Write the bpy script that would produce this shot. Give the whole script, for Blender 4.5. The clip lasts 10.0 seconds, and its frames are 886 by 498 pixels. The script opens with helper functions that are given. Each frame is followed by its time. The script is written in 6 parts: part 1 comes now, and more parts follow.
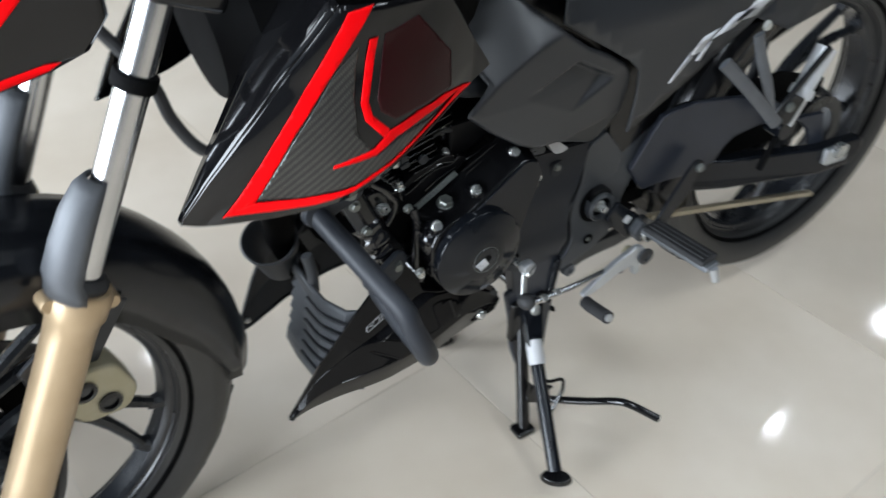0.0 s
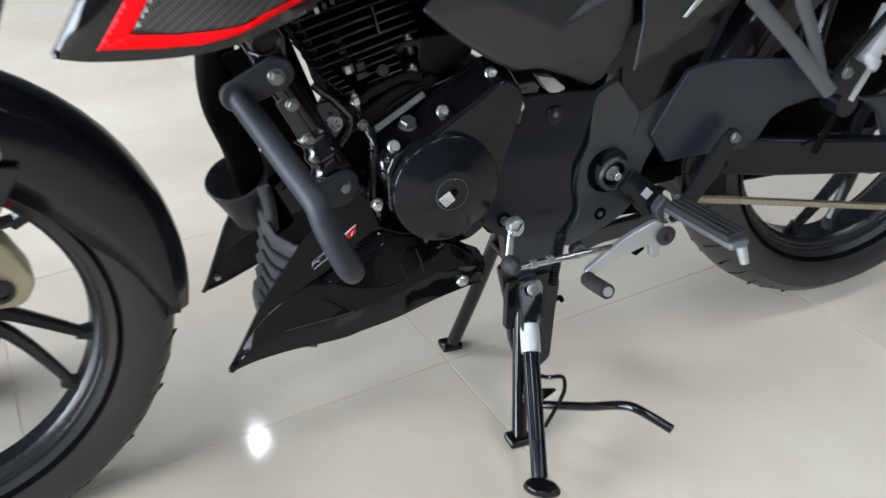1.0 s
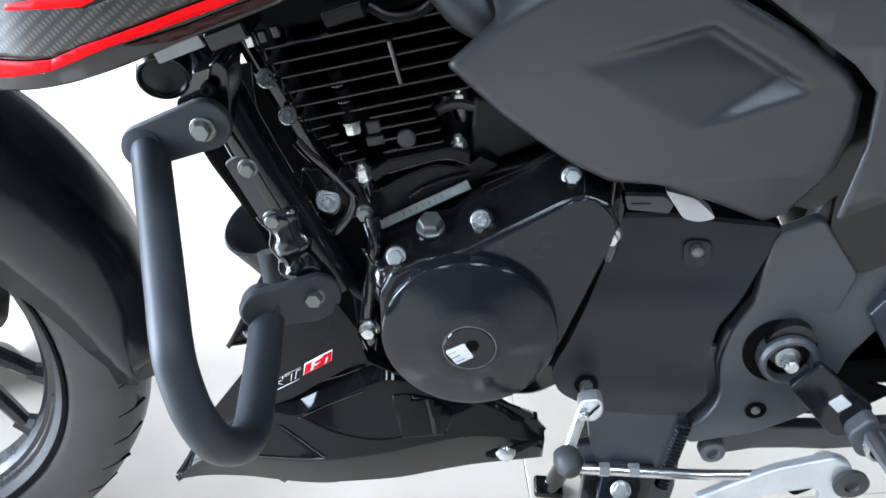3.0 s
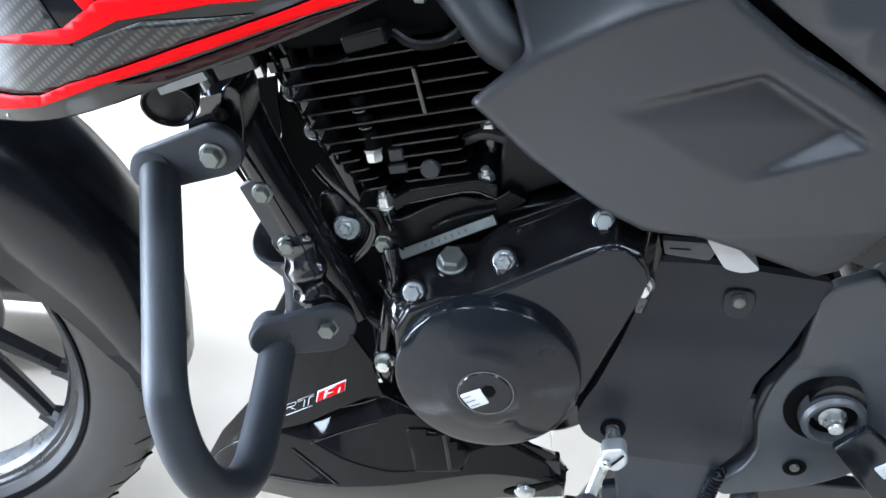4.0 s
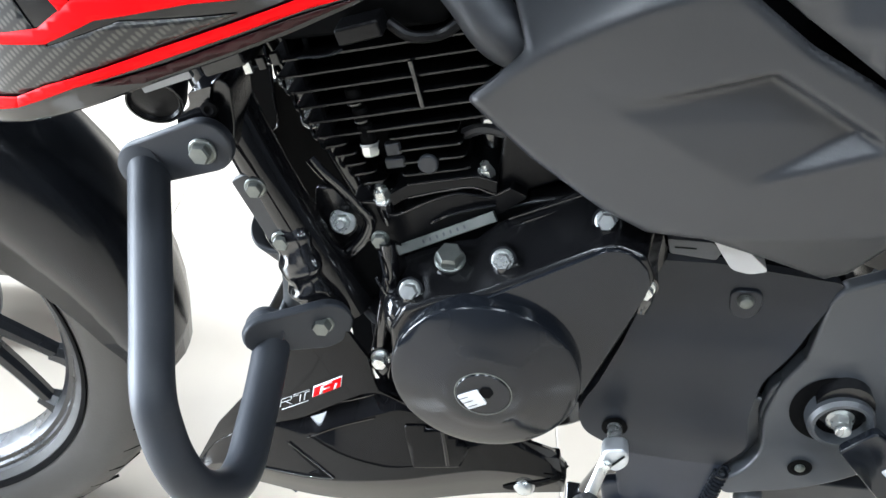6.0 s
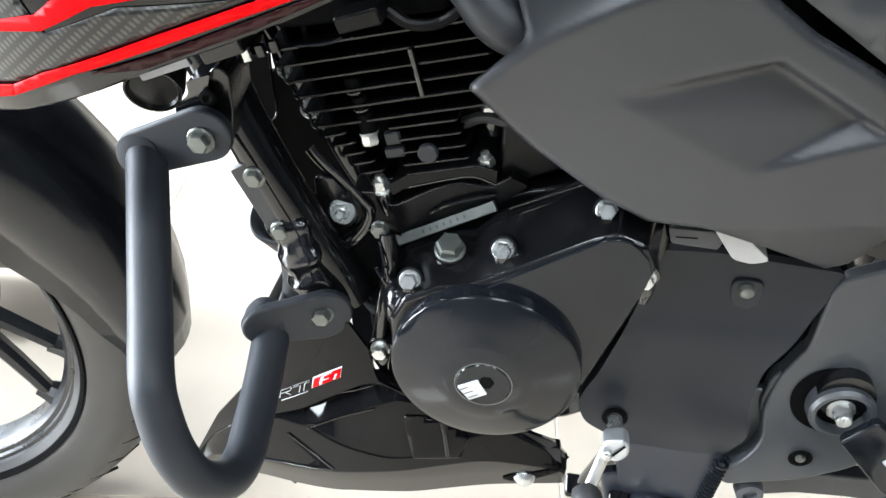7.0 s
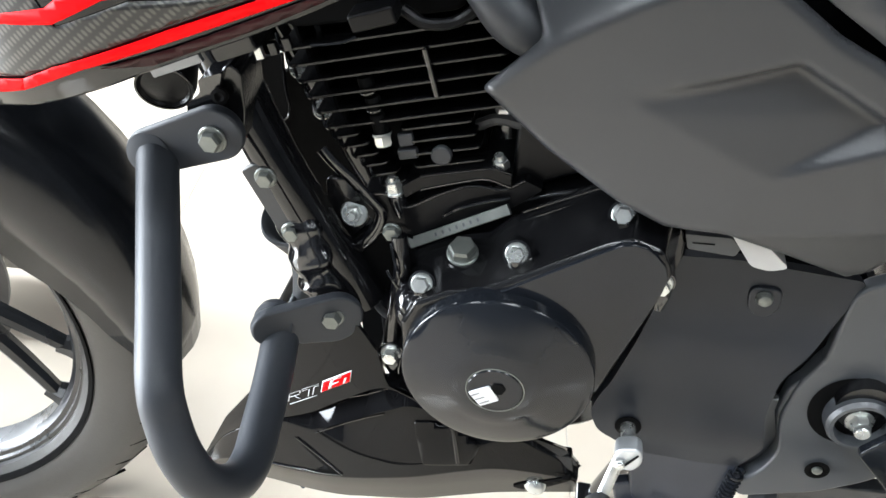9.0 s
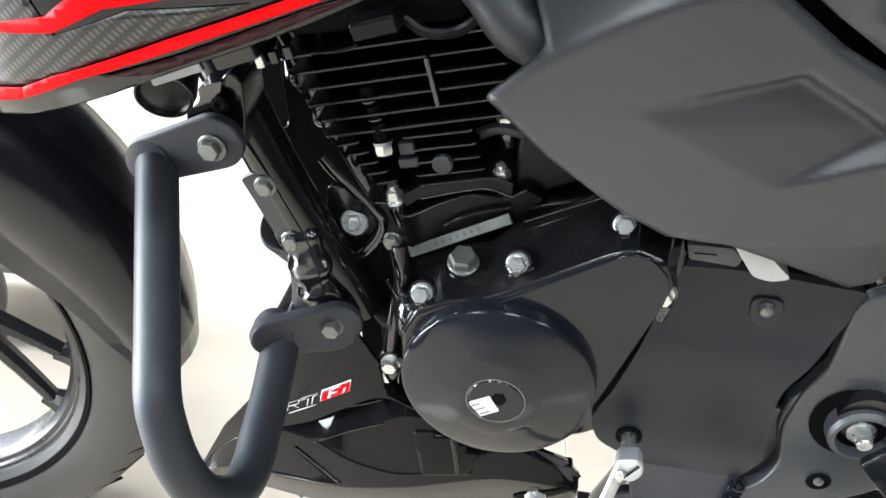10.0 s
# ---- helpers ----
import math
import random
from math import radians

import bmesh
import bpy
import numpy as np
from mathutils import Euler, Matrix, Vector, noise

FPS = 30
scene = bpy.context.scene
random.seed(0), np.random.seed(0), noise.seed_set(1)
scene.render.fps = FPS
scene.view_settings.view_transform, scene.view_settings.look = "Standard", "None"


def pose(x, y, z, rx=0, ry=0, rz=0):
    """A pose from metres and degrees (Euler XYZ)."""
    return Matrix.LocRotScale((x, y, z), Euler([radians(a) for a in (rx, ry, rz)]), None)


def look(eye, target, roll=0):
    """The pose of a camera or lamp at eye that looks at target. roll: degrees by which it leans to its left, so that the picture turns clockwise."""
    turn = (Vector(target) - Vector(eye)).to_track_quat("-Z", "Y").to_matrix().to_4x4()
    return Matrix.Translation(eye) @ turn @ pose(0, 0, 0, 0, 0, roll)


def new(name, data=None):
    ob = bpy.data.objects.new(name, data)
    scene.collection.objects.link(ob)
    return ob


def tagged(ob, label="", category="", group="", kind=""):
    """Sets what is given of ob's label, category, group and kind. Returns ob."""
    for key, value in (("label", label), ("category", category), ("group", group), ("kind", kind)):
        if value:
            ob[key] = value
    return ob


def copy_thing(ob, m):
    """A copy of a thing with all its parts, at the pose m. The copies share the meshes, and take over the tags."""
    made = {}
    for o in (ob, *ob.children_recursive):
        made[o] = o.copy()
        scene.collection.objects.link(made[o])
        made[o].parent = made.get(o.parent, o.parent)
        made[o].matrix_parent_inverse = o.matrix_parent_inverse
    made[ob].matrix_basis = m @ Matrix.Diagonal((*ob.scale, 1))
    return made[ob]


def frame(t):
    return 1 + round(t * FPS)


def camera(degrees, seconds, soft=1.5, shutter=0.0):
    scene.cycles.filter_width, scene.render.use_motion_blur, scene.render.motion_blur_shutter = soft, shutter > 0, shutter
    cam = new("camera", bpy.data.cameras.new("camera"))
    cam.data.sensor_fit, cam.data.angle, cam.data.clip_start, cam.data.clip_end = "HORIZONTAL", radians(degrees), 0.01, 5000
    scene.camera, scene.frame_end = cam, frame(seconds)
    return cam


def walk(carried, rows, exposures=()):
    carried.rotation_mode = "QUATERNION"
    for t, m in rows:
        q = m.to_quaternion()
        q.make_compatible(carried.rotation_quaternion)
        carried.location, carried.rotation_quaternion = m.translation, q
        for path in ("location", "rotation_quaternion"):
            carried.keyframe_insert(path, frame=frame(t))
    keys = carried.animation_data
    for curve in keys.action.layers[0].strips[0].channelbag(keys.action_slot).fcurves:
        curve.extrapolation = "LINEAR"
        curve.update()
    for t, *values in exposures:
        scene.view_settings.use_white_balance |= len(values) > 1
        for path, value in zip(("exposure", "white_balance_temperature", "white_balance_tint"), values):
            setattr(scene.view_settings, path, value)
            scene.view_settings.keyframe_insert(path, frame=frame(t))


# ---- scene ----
cam = camera(52.05, 10.0, shutter=0.5)
PATH = [
    (0.0, (-0.3393, -0.8377, 1.1486), (0.1622, -0.0580, 0.3866), -0.02),
    (0.5, (-0.2576, -1.0360, 0.9910), (0.0949, -0.0652, 0.3801), -5.42),
    (1.0, (-0.1569, -0.9553, 0.8647), (0.2231, 0.0057, 0.2548), -2.21),
    (1.5, (-0.0381, -0.7343, 0.8073), (0.2792, 0.2230, 0.1570), 0.10),
    (2.0, (0.1023, -0.6540, 0.7941), (0.1896, 0.3549, 0.1504), -2.08),
    (2.5, (0.1702, -0.6486, 0.7967), (0.1570, 0.3713, 0.1645), -2.12),
    (4.0, (0.2187, -0.5713, 0.8315), (0.0841, 0.4071, 0.1498), -0.58),
    (4.5, (0.2452, -0.5531, 0.8323), (0.0628, 0.4057, 0.1343), -1.83),
    (5.0, (0.2367, -0.5530, 0.8344), (0.0678, 0.4008, 0.1260), -1.43),
    (5.5, (0.2257, -0.5447, 0.8393), (0.0734, 0.4073, 0.1249), -0.79),
    (7.0, (0.2235, -0.5428, 0.8357), (0.0789, 0.4010, 0.1088), -0.68),
    (7.5, (0.2213, -0.5484, 0.8318), (0.0746, 0.3978, 0.1085), -0.47),
    (8.0, (0.2220, -0.5425, 0.8318), (0.0683, 0.4056, 0.1125), -0.36),
    (8.5, (0.2209, -0.5406, 0.8307), (0.0637, 0.4096, 0.1150), -0.30),
    (9.0, (0.2216, -0.5377, 0.8289), (0.0620, 0.4092, 0.1092), -0.53),
    (9.5, (0.2173, -0.5355, 0.8281), (0.0573, 0.4092, 0.1055), -0.48),
    (10.0, (0.2191, -0.5338, 0.8293), (0.0618, 0.4174, 0.1148), -0.24),
]
EXPOSURES = [(0.0, 0.13, 6300, 10), (0.5, 0.21, 6350, 10), (1.0, 0.35, 6250, 10), (1.5, 0.59, 6050, 10), (2.0, 1.22, 5800, 10), (2.5, 1.32, 5700, 10), (5.0, 1.5, 5850, 10), (7.0, 1.61, 6400, 10), (10.0, 1.63, 6550, 10)]
walk(cam, [(t, look(eye, aim, roll)) for t, eye, aim, roll in PATH], EXPOSURES)
DAYLIGHT, SPOT_GLOW, PANEL_GLOW = 1150.0, 600.0, 12.5

# ---- light of the showroom ----
world = bpy.data.worlds.new("showroom_air")
world.use_nodes = True
scene.world = world
world.node_tree.nodes["Background"].inputs[0].default_value = (0.80, 0.86, 1.0, 1)
world.node_tree.nodes["Background"].inputs[1].default_value = 0.3


# ---- materials ----
def node(nt, kind, **values):
    n = nt.nodes.new(kind)
    for key, value in values.items():
        n.inputs[key.replace("_", " ")].default_value = value
    return n


def ramp(nt, source, stops):
    r = nt.nodes.new("ShaderNodeValToRGB")
    els = r.color_ramp.elements
    while len(els) < len(stops):
        els.new(0.5)
    for e, (p, c) in zip(els, stops):
        e.position = p
        e.color = (*c, 1) if len(c) == 3 else c
    nt.links.new(source, r.inputs[0])
    return r.outputs[0]


def coords(nt):
    return nt.nodes.new("ShaderNodeTexCoord").outputs["Object"]


def noise_tex(nt, scale, detail=4.0, rough=0.55):
    n = node(nt, "ShaderNodeTexNoise", Scale=scale, Detail=detail, Roughness=rough)
    nt.links.new(coords(nt), n.inputs["Vector"])
    return n.outputs["Fac"]


def surface(name, dark, light, rough, metal=0.0, grain=300.0, wear=14.0, bump=0.05, coat=0.0, coat_rough=0.05, rough_spread=0.08, spec=0.5):
    """Two scales of variation: broad stains in colour and gloss, fine grain in relief."""
    m = bpy.data.materials.new(name)
    m.use_nodes = True
    nt = m.node_tree
    b = nt.nodes["Principled BSDF"]
    broad = noise_tex(nt, wear)
    fine = noise_tex(nt, grain, 2.0)
    nt.links.new(ramp(nt, broad, [(0.3, dark), (0.7, light)]), b.inputs["Base Color"])
    r = nt.nodes.new("ShaderNodeMapRange")
    r.inputs["To Min"].default_value, r.inputs["To Max"].default_value = max(0.02, rough - rough_spread), rough + rough_spread
    nt.links.new(broad, r.inputs["Value"])
    nt.links.new(r.outputs[0], b.inputs["Roughness"])
    b.inputs["Metallic"].default_value = metal
    b.inputs["Specular IOR Level"].default_value = spec
    b.inputs["Coat Weight"].default_value, b.inputs["Coat Roughness"].default_value = coat, coat_rough
    if bump:
        bp = node(nt, "ShaderNodeBump", Strength=bump, Distance=0.001)
        nt.links.new(fine, bp.inputs["Height"])
        nt.links.new(bp.outputs[0], b.inputs["Normal"])
    return m


PANEL = surface("satin_charcoal_plastic", (0.0192, 0.0203, 0.0226), (0.0245, 0.0258, 0.0285), 0.36, grain=900, wear=8, bump=0.05, rough_spread=0.03)
HEEL = surface("lighter_satin_plastic", (0.035, 0.038, 0.0425), (0.046, 0.0495, 0.055), 0.34, grain=900, wear=8, bump=0.05, rough_spread=0.03)
PANEL_DARK = surface("moulded_black_plastic", (0.013, 0.0145, 0.0175), (0.019, 0.021, 0.025), 0.5, grain=700, wear=10, bump=0.12)
GLOSS = surface("gloss_black_paint", (0.003, 0.003, 0.0035), (0.005, 0.005, 0.0055), 0.07, grain=200, wear=12, bump=0.01, rough_spread=0.03, spec=0.44)
PAN = surface("gloss_black_moulding", (0.003, 0.003, 0.0035), (0.005, 0.005, 0.0055), 0.05, grain=200, wear=12, bump=0.008, rough_spread=0.02, spec=0.16)
ENGINE = surface("black_engine_paint", (0.003, 0.003, 0.0035), (0.006, 0.006, 0.0065), 0.18, grain=500, wear=25, bump=0.05, rough_spread=0.06, spec=0.42)
CASE = surface("semi_matte_black_case", (0.0056, 0.0066, 0.0088), (0.0080, 0.0094, 0.0122), 0.12, grain=800, wear=10, bump=0.04, rough_spread=0.03, spec=0.30)
SPROCKET = surface("satin_blue_black_cover", (0.0115, 0.0135, 0.018), (0.0155, 0.018, 0.0235), 0.36, grain=800, wear=9, bump=0.05, rough_spread=0.05, spec=0.30)
GLEAM = surface("wet_look_black_enamel", (0.0025, 0.0025, 0.003), (0.005, 0.005, 0.006), 0.12, grain=350, wear=40, bump=0.08, rough_spread=0.05, spec=0.75)
FLANGE = surface("dull_black_casting", (0.003, 0.003, 0.0035), (0.006, 0.006, 0.0065), 0.3, grain=500, wear=30, bump=0.12, spec=0.15)
FINS = surface("black_finned_alloy", (0.0012, 0.0012, 0.0016), (0.003, 0.003, 0.003), 0.17, grain=600, wear=30, bump=0.05, spec=0.38)
BAR = surface("powder_coated_steel", (0.016, 0.0185, 0.023), (0.023, 0.0255, 0.031), 0.5, grain=1200, wear=9, bump=0.05, spec=0.32)
# near-black: puts shade into the colour of deep gaps; also dull black parts
SHADE_DULL_BLACK = surface("shade_and_dull_black", (0.0014, 0.0014, 0.0016), (0.0028, 0.0028, 0.0029), 0.75, grain=400, wear=20, bump=0.1, spec=0.06)
RED = surface("red_vinyl", (0.82, 0.0, 0.002), (0.88, 0.001, 0.004), 0.45, grain=200, wear=10, bump=0.0, spec=0.08)
TAPE = surface("dark_red_tape", (0.16, 0.002, 0.006), (0.21, 0.004, 0.010), 0.4, grain=200, wear=10, bump=0.0, spec=0.2)
MAROON = surface("deep_red_vinyl", (0.014, 0.0004, 0.001), (0.022, 0.0007, 0.002), 0.32, grain=200, wear=10, bump=0.0, spec=0.22)
GOLD = surface("gold_painted_fork", (0.40, 0.29, 0.17), (0.48, 0.355, 0.22), 0.38, 0.4, grain=900, wear=12, bump=0.04)
CHROME = surface("hard_chrome", (0.46, 0.46, 0.47), (0.54, 0.54, 0.54), 0.24, 1.0, grain=100, wear=10, bump=0.0, rough_spread=0.03)
ZINC = surface("zinc_plated_steel", (0.45, 0.46, 0.45), (0.62, 0.63, 0.61), 0.28, 0.85, grain=900, wear=60, bump=0.08)
OLIVE_ZINC = surface("dull_plated_steel", (0.13, 0.14, 0.13), (0.2, 0.21, 0.195), 0.38, 0.75, grain=900, wear=60, bump=0.08)
ALLOY = surface("cast_aluminium", (0.46, 0.48, 0.5), (0.58, 0.6, 0.62), 0.36, 0.75, grain=700, wear=20, bump=0.08)
RUBBER = surface("tyre_rubber", (0.014, 0.014, 0.0142), (0.023, 0.0228, 0.0226), 0.42, grain=500, wear=16, bump=0.15, spec=0.6)
STAND_BLUE = surface("blue_black_bracket_paint", (0.015, 0.018, 0.0255), (0.021, 0.0245, 0.034), 0.32, grain=700, wear=18, bump=0.08, spec=0.45)
GRIP = surface("soft_rubber", (0.018, 0.018, 0.019), (0.028, 0.028, 0.029), 0.6, grain=600, wear=20, bump=0.15)
WHEEL = surface("satin_black_wheel", (0.010, 0.0112, 0.0135), (0.015, 0.0165, 0.0195), 0.28, grain=900, wear=14, bump=0.04, spec=0.5)
CALIPER = surface("champagne_caliper", (0.34, 0.31, 0.2), (0.42, 0.38, 0.27), 0.42, 0.3, grain=700, wear=25, bump=0.15)
DISC = surface("brushed_disc_steel", (0.05, 0.052, 0.056), (0.09, 0.092, 0.096), 0.32, 1.0, grain=400, wear=20, bump=0.05)
PEG = surface("dulled_cast_peg", (0.16, 0.17, 0.185), (0.24, 0.25, 0.265), 0.4, 0.6, grain=700, wear=20, bump=0.08)
CHAIN = surface("oiled_chain", (0.30, 0.25, 0.17), (0.45, 0.39, 0.28), 0.5, 0.3, grain=400, wear=120, bump=0.2)
STICKER = surface("white_paper_label", (0.5, 0.5, 0.51), (0.58, 0.58, 0.58), 0.5, grain=300, wear=20, bump=0.02)
STICKER_GREY = surface("grey_print", (0.4, 0.4, 0.41), (0.5, 0.5, 0.5), 0.4, grain=300, wear=60, bump=0.0)
GRAPHIC = surface("silver_brush_graphic", (0.45, 0.46, 0.48), (0.62, 0.63, 0.65), 0.35, grain=300, wear=60, bump=0.0)
SPRING = surface("silver_spring_paint", (0.55, 0.56, 0.57), (0.66, 0.67, 0.68), 0.3, 0.4, grain=300, wear=20, bump=0.02)
HANGER = surface("silver_grey_cast_hanger", (0.08, 0.087, 0.097), (0.11, 0.118, 0.13), 0.34, 0.3, grain=600, wear=20, bump=0.1)
BRACKET = surface("grey_cast_bracket", (0.06, 0.064, 0.07), (0.085, 0.089, 0.097), 0.52, 0.2, grain=600, wear=20, bump=0.1)
WALL = surface("grey_wall_paint", (0.024, 0.027, 0.032), (0.034, 0.038, 0.044), 0.7, grain=120, wear=1.5, bump=0.08)
CEILING = surface("grey_ceiling_board", (0.026, 0.030, 0.036), (0.034, 0.039, 0.046), 0.8, grain=90, wear=1.0, bump=0.08)
GROUT = surface("tile_grout", (0.50, 0.45, 0.38), (0.60, 0.54, 0.46), 0.85, grain=500, wear=12, bump=0.2)


def tile_material():
    m = surface("polished_cream_tile", (0.62, 0.53, 0.42), (0.74, 0.655, 0.545), 0.075, grain=60, wear=2.6, bump=0.01, rough_spread=0.03)
    nt = m.node_tree
    b = nt.nodes["Principled BSDF"]
    base = b.inputs["Base Color"].links[0].from_socket
    info = nt.nodes.new("ShaderNodeObjectInfo")
    shade = nt.nodes.new("ShaderNodeMapRange")
    shade.inputs["To Min"].default_value, shade.inputs["To Max"].default_value = 0.96, 1.03
    nt.links.new(info.outputs["Random"], shade.inputs["Value"])
    mix = nt.nodes.new("ShaderNodeMix")
    mix.data_type, mix.blend_type = "RGBA", "MULTIPLY"
    mix.inputs["Factor"].default_value = 1.0
    nt.links.new(base, mix.inputs["A"])
    nt.links.new(shade.outputs[0], mix.inputs["B"])
    nt.links.new(mix.outputs["Result"], b.inputs["Base Color"])
    return m


TILE = tile_material()


def carbon_material():
    """Twill weave of a printed carbon-fibre film, about 4 mm to a tow."""
    m = bpy.data.materials.new("carbon_film")
    m.use_nodes = True
    nt = m.node_tree
    b = nt.nodes["Principled BSDF"]
    mp = nt.nodes.new("ShaderNodeMapping")
    mp.inputs["Rotation"].default_value = (0, radians(38), 0)
    nt.links.new(coords(nt), mp.inputs["Vector"])
    w = node(nt, "ShaderNodeTexWave", Scale=120.0, Distortion=0.0)
    w.bands_direction = "X"
    w2 = node(nt, "ShaderNodeTexWave", Scale=55.0, Distortion=0.3)
    w2.bands_direction = "Z"
    for n in (w, w2):
        nt.links.new(mp.outputs[0], n.inputs["Vector"])
    mul = nt.nodes.new("ShaderNodeMath")
    mul.operation = "MULTIPLY"
    nt.links.new(w.outputs["Fac"], mul.inputs[0])
    nt.links.new(w2.outputs["Fac"], mul.inputs[1])
    nt.links.new(ramp(nt, mul.outputs[0], [(0.1, (0.012, 0.012, 0.0115)), (0.6, (0.060, 0.057, 0.050))]), b.inputs["Base Color"])
    b.inputs["Roughness"].default_value = 0.28
    return m


CARBON = carbon_material()


def glow(name, colour, strength):
    m = bpy.data.materials.new(name)
    m.use_nodes = True
    b = m.node_tree.nodes["Principled BSDF"]
    b.inputs["Base Color"].default_value = (0.9, 0.9, 0.9, 1)
    b.inputs["Emission Color"].default_value = (*colour, 1)
    b.inputs["Emission Strength"].default_value = strength
    return m


# ---- shapes ----
def finish(name, bm, mat, parent=None, label="", bevel=0.0, seg=2, angle=32, solid=0.0, side=-1.0, flat=False):
    if any(e.is_boundary for e in bm.edges):
        bm.normal_update()
        if sum(f.normal.y * f.calc_area() for f in bm.faces) > 0:
            bmesh.ops.reverse_faces(bm, faces=bm.faces)
    else:
        bmesh.ops.recalc_face_normals(bm, faces=bm.faces)
    me = bpy.data.meshes.new(name)
    bm.to_mesh(me)
    bm.free()
    me.materials.append(mat)
    if not flat:
        me.shade_smooth()
        me.set_sharp_from_angle(angle=radians(angle))
    ob = new(name, me)
    if parent is not None:
        ob.parent = parent
    if solid:
        s = ob.modifiers.new("thickness", "SOLIDIFY")
        s.thickness, s.offset = solid, side
    if bevel:
        b = ob.modifiers.new("rounding", "BEVEL")
        b.width, b.segments, b.limit_method, b.angle_limit = bevel, seg, "ANGLE", radians(28)
        b.harden_normals = True
    if label:
        ob["label"] = label
    return ob


def turned(direction):
    """The turn that takes +z to the direction."""
    return Vector(direction).to_track_quat("Z", "Y").to_matrix().to_4x4()


def add_lathe(bm, profile, centre=(0, 0, 0), axis=(0, -1, 0), n=32, closed=False):
    """Revolves (radius, height) about the axis."""
    m = Matrix.Translation(centre) @ turned(axis)
    rings = []
    for r, h in profile:
        if r < 1e-6:
            rings.append([bm.verts.new(m @ Vector((0, 0, h)))])
        else:
            rings.append([bm.verts.new(m @ Vector((r * math.cos(a), r * math.sin(a), h))) for a in (2 * math.pi * k / n for k in range(n))])
    pairs = list(zip(rings, rings[1:] + (rings[:1] if closed else [])))
    for a, b in pairs if closed else pairs[:len(rings) - 1]:
        for k in range(n):
            j = (k + 1) % n
            if len(a) == 1 and len(b) > 1:
                bm.faces.new((a[0], b[k], b[j]))
            elif len(b) == 1 and len(a) > 1:
                bm.faces.new((a[k], a[j], b[0]))
            elif len(a) > 1:
                bm.faces.new((a[k], a[j], b[j], b[k]))
    if not closed:
        for ring in (rings[0], rings[-1]):
            if len(ring) > 1:
                bm.faces.new(ring)
    return bm


def lathe(profile, centre=(0, 0, 0), axis=(0, -1, 0), n=32, closed=False):
    return add_lathe(bmesh.new(), profile, centre, axis, n, closed)


def curve_points(pts, steps=6):
    """Catmull-Rom through the points."""
    p = [Vector(q) for q in pts]
    if len(p) < 3:
        return p
    p = [p[0] * 2 - p[1], *p, p[-1] * 2 - p[-2]]
    out = []
    for a, b, c, d in zip(p, p[1:], p[2:], p[3:]):
        for k in range(steps):
            t = k / steps
            out.append(0.5 * (2 * b + (c - a) * t + (2 * a - 5 * b + 4 * c - d) * t * t + (3 * b - a - 3 * c + d) * t ** 3))
    return out + [p[-2]]


def add_tube(bm, pts, r, n=14, steps=6, flat=1.0):
    path = curve_points(pts, steps)
    last = None
    ref = Vector((0.13, 0.97, 0.2))
    for k, q in enumerate(path):
        d = (path[min(k + 1, len(path) - 1)] - path[max(k - 1, 0)]).normalized()
        u = (ref - ref.dot(d) * d).normalized()
        v = d.cross(u)
        ref = u
        rr = r[0] + (r[1] - r[0]) * k / max(1, len(path) - 1) if isinstance(r, tuple) else r
        ring = [bm.verts.new(q + rr * (math.cos(a) * u * flat + math.sin(a) * v)) for a in (2 * math.pi * i / n for i in range(n))]
        if last:
            for i in range(n):
                bm.faces.new((last[i], last[(i + 1) % n], ring[(i + 1) % n], ring[i]))
        else:
            bm.faces.new(ring)
        last = ring
    bm.faces.new(last)
    return bm


def tube(pts, r, n=14, steps=6, flat=1.0):
    return add_tube(bmesh.new(), pts, r, n, steps, flat)


def add_prism(bm, poly, y0, y1):
    """An outline of (x, z) between two depths."""
    a = [bm.verts.new((x, y0, z)) for x, z in poly]
    b = [bm.verts.new((x, y1, z)) for x, z in poly]
    n = len(poly)
    bm.faces.new(a)
    bm.faces.new(b)
    for i in range(n):
        bm.faces.new((a[i], a[(i + 1) % n], b[(i + 1) % n], b[i]))
    return bm


def prism(poly, y0, y1):
    return add_prism(bmesh.new(), poly, y0, y1)


def frustum(outer, y0, inner, y1):
    """A solid between two outlines of as many corners."""
    bm = bmesh.new()
    a = [bm.verts.new((x, y0, z)) for x, z in outer]
    b = [bm.verts.new((x, y1, z)) for x, z in inner]
    bm.faces.new(a)
    bm.faces.new(b)
    for i in range(len(a)):
        bm.faces.new((a[i], a[(i + 1) % len(a)], b[(i + 1) % len(a)], b[i]))
    return bm


def rounded(poly, r=0.01, steps=4):
    """The outline with its corners cut round."""
    out = []
    n = len(poly)
    for i in range(n):
        a, b, c = (Vector((*poly[(i + k) % n], 0)) for k in (-1, 0, 1))
        da, dc = a - b, c - b
        k = min(r, da.length * 0.45, dc.length * 0.45)
        p, q = b + da.normalized() * k, b + dc.normalized() * k
        for s in range(steps + 1):
            t = s / steps
            v = p * (1 - t) ** 2 + b * 2 * t * (1 - t) + q * t * t
            out.append((v.x, v.y))
    return out


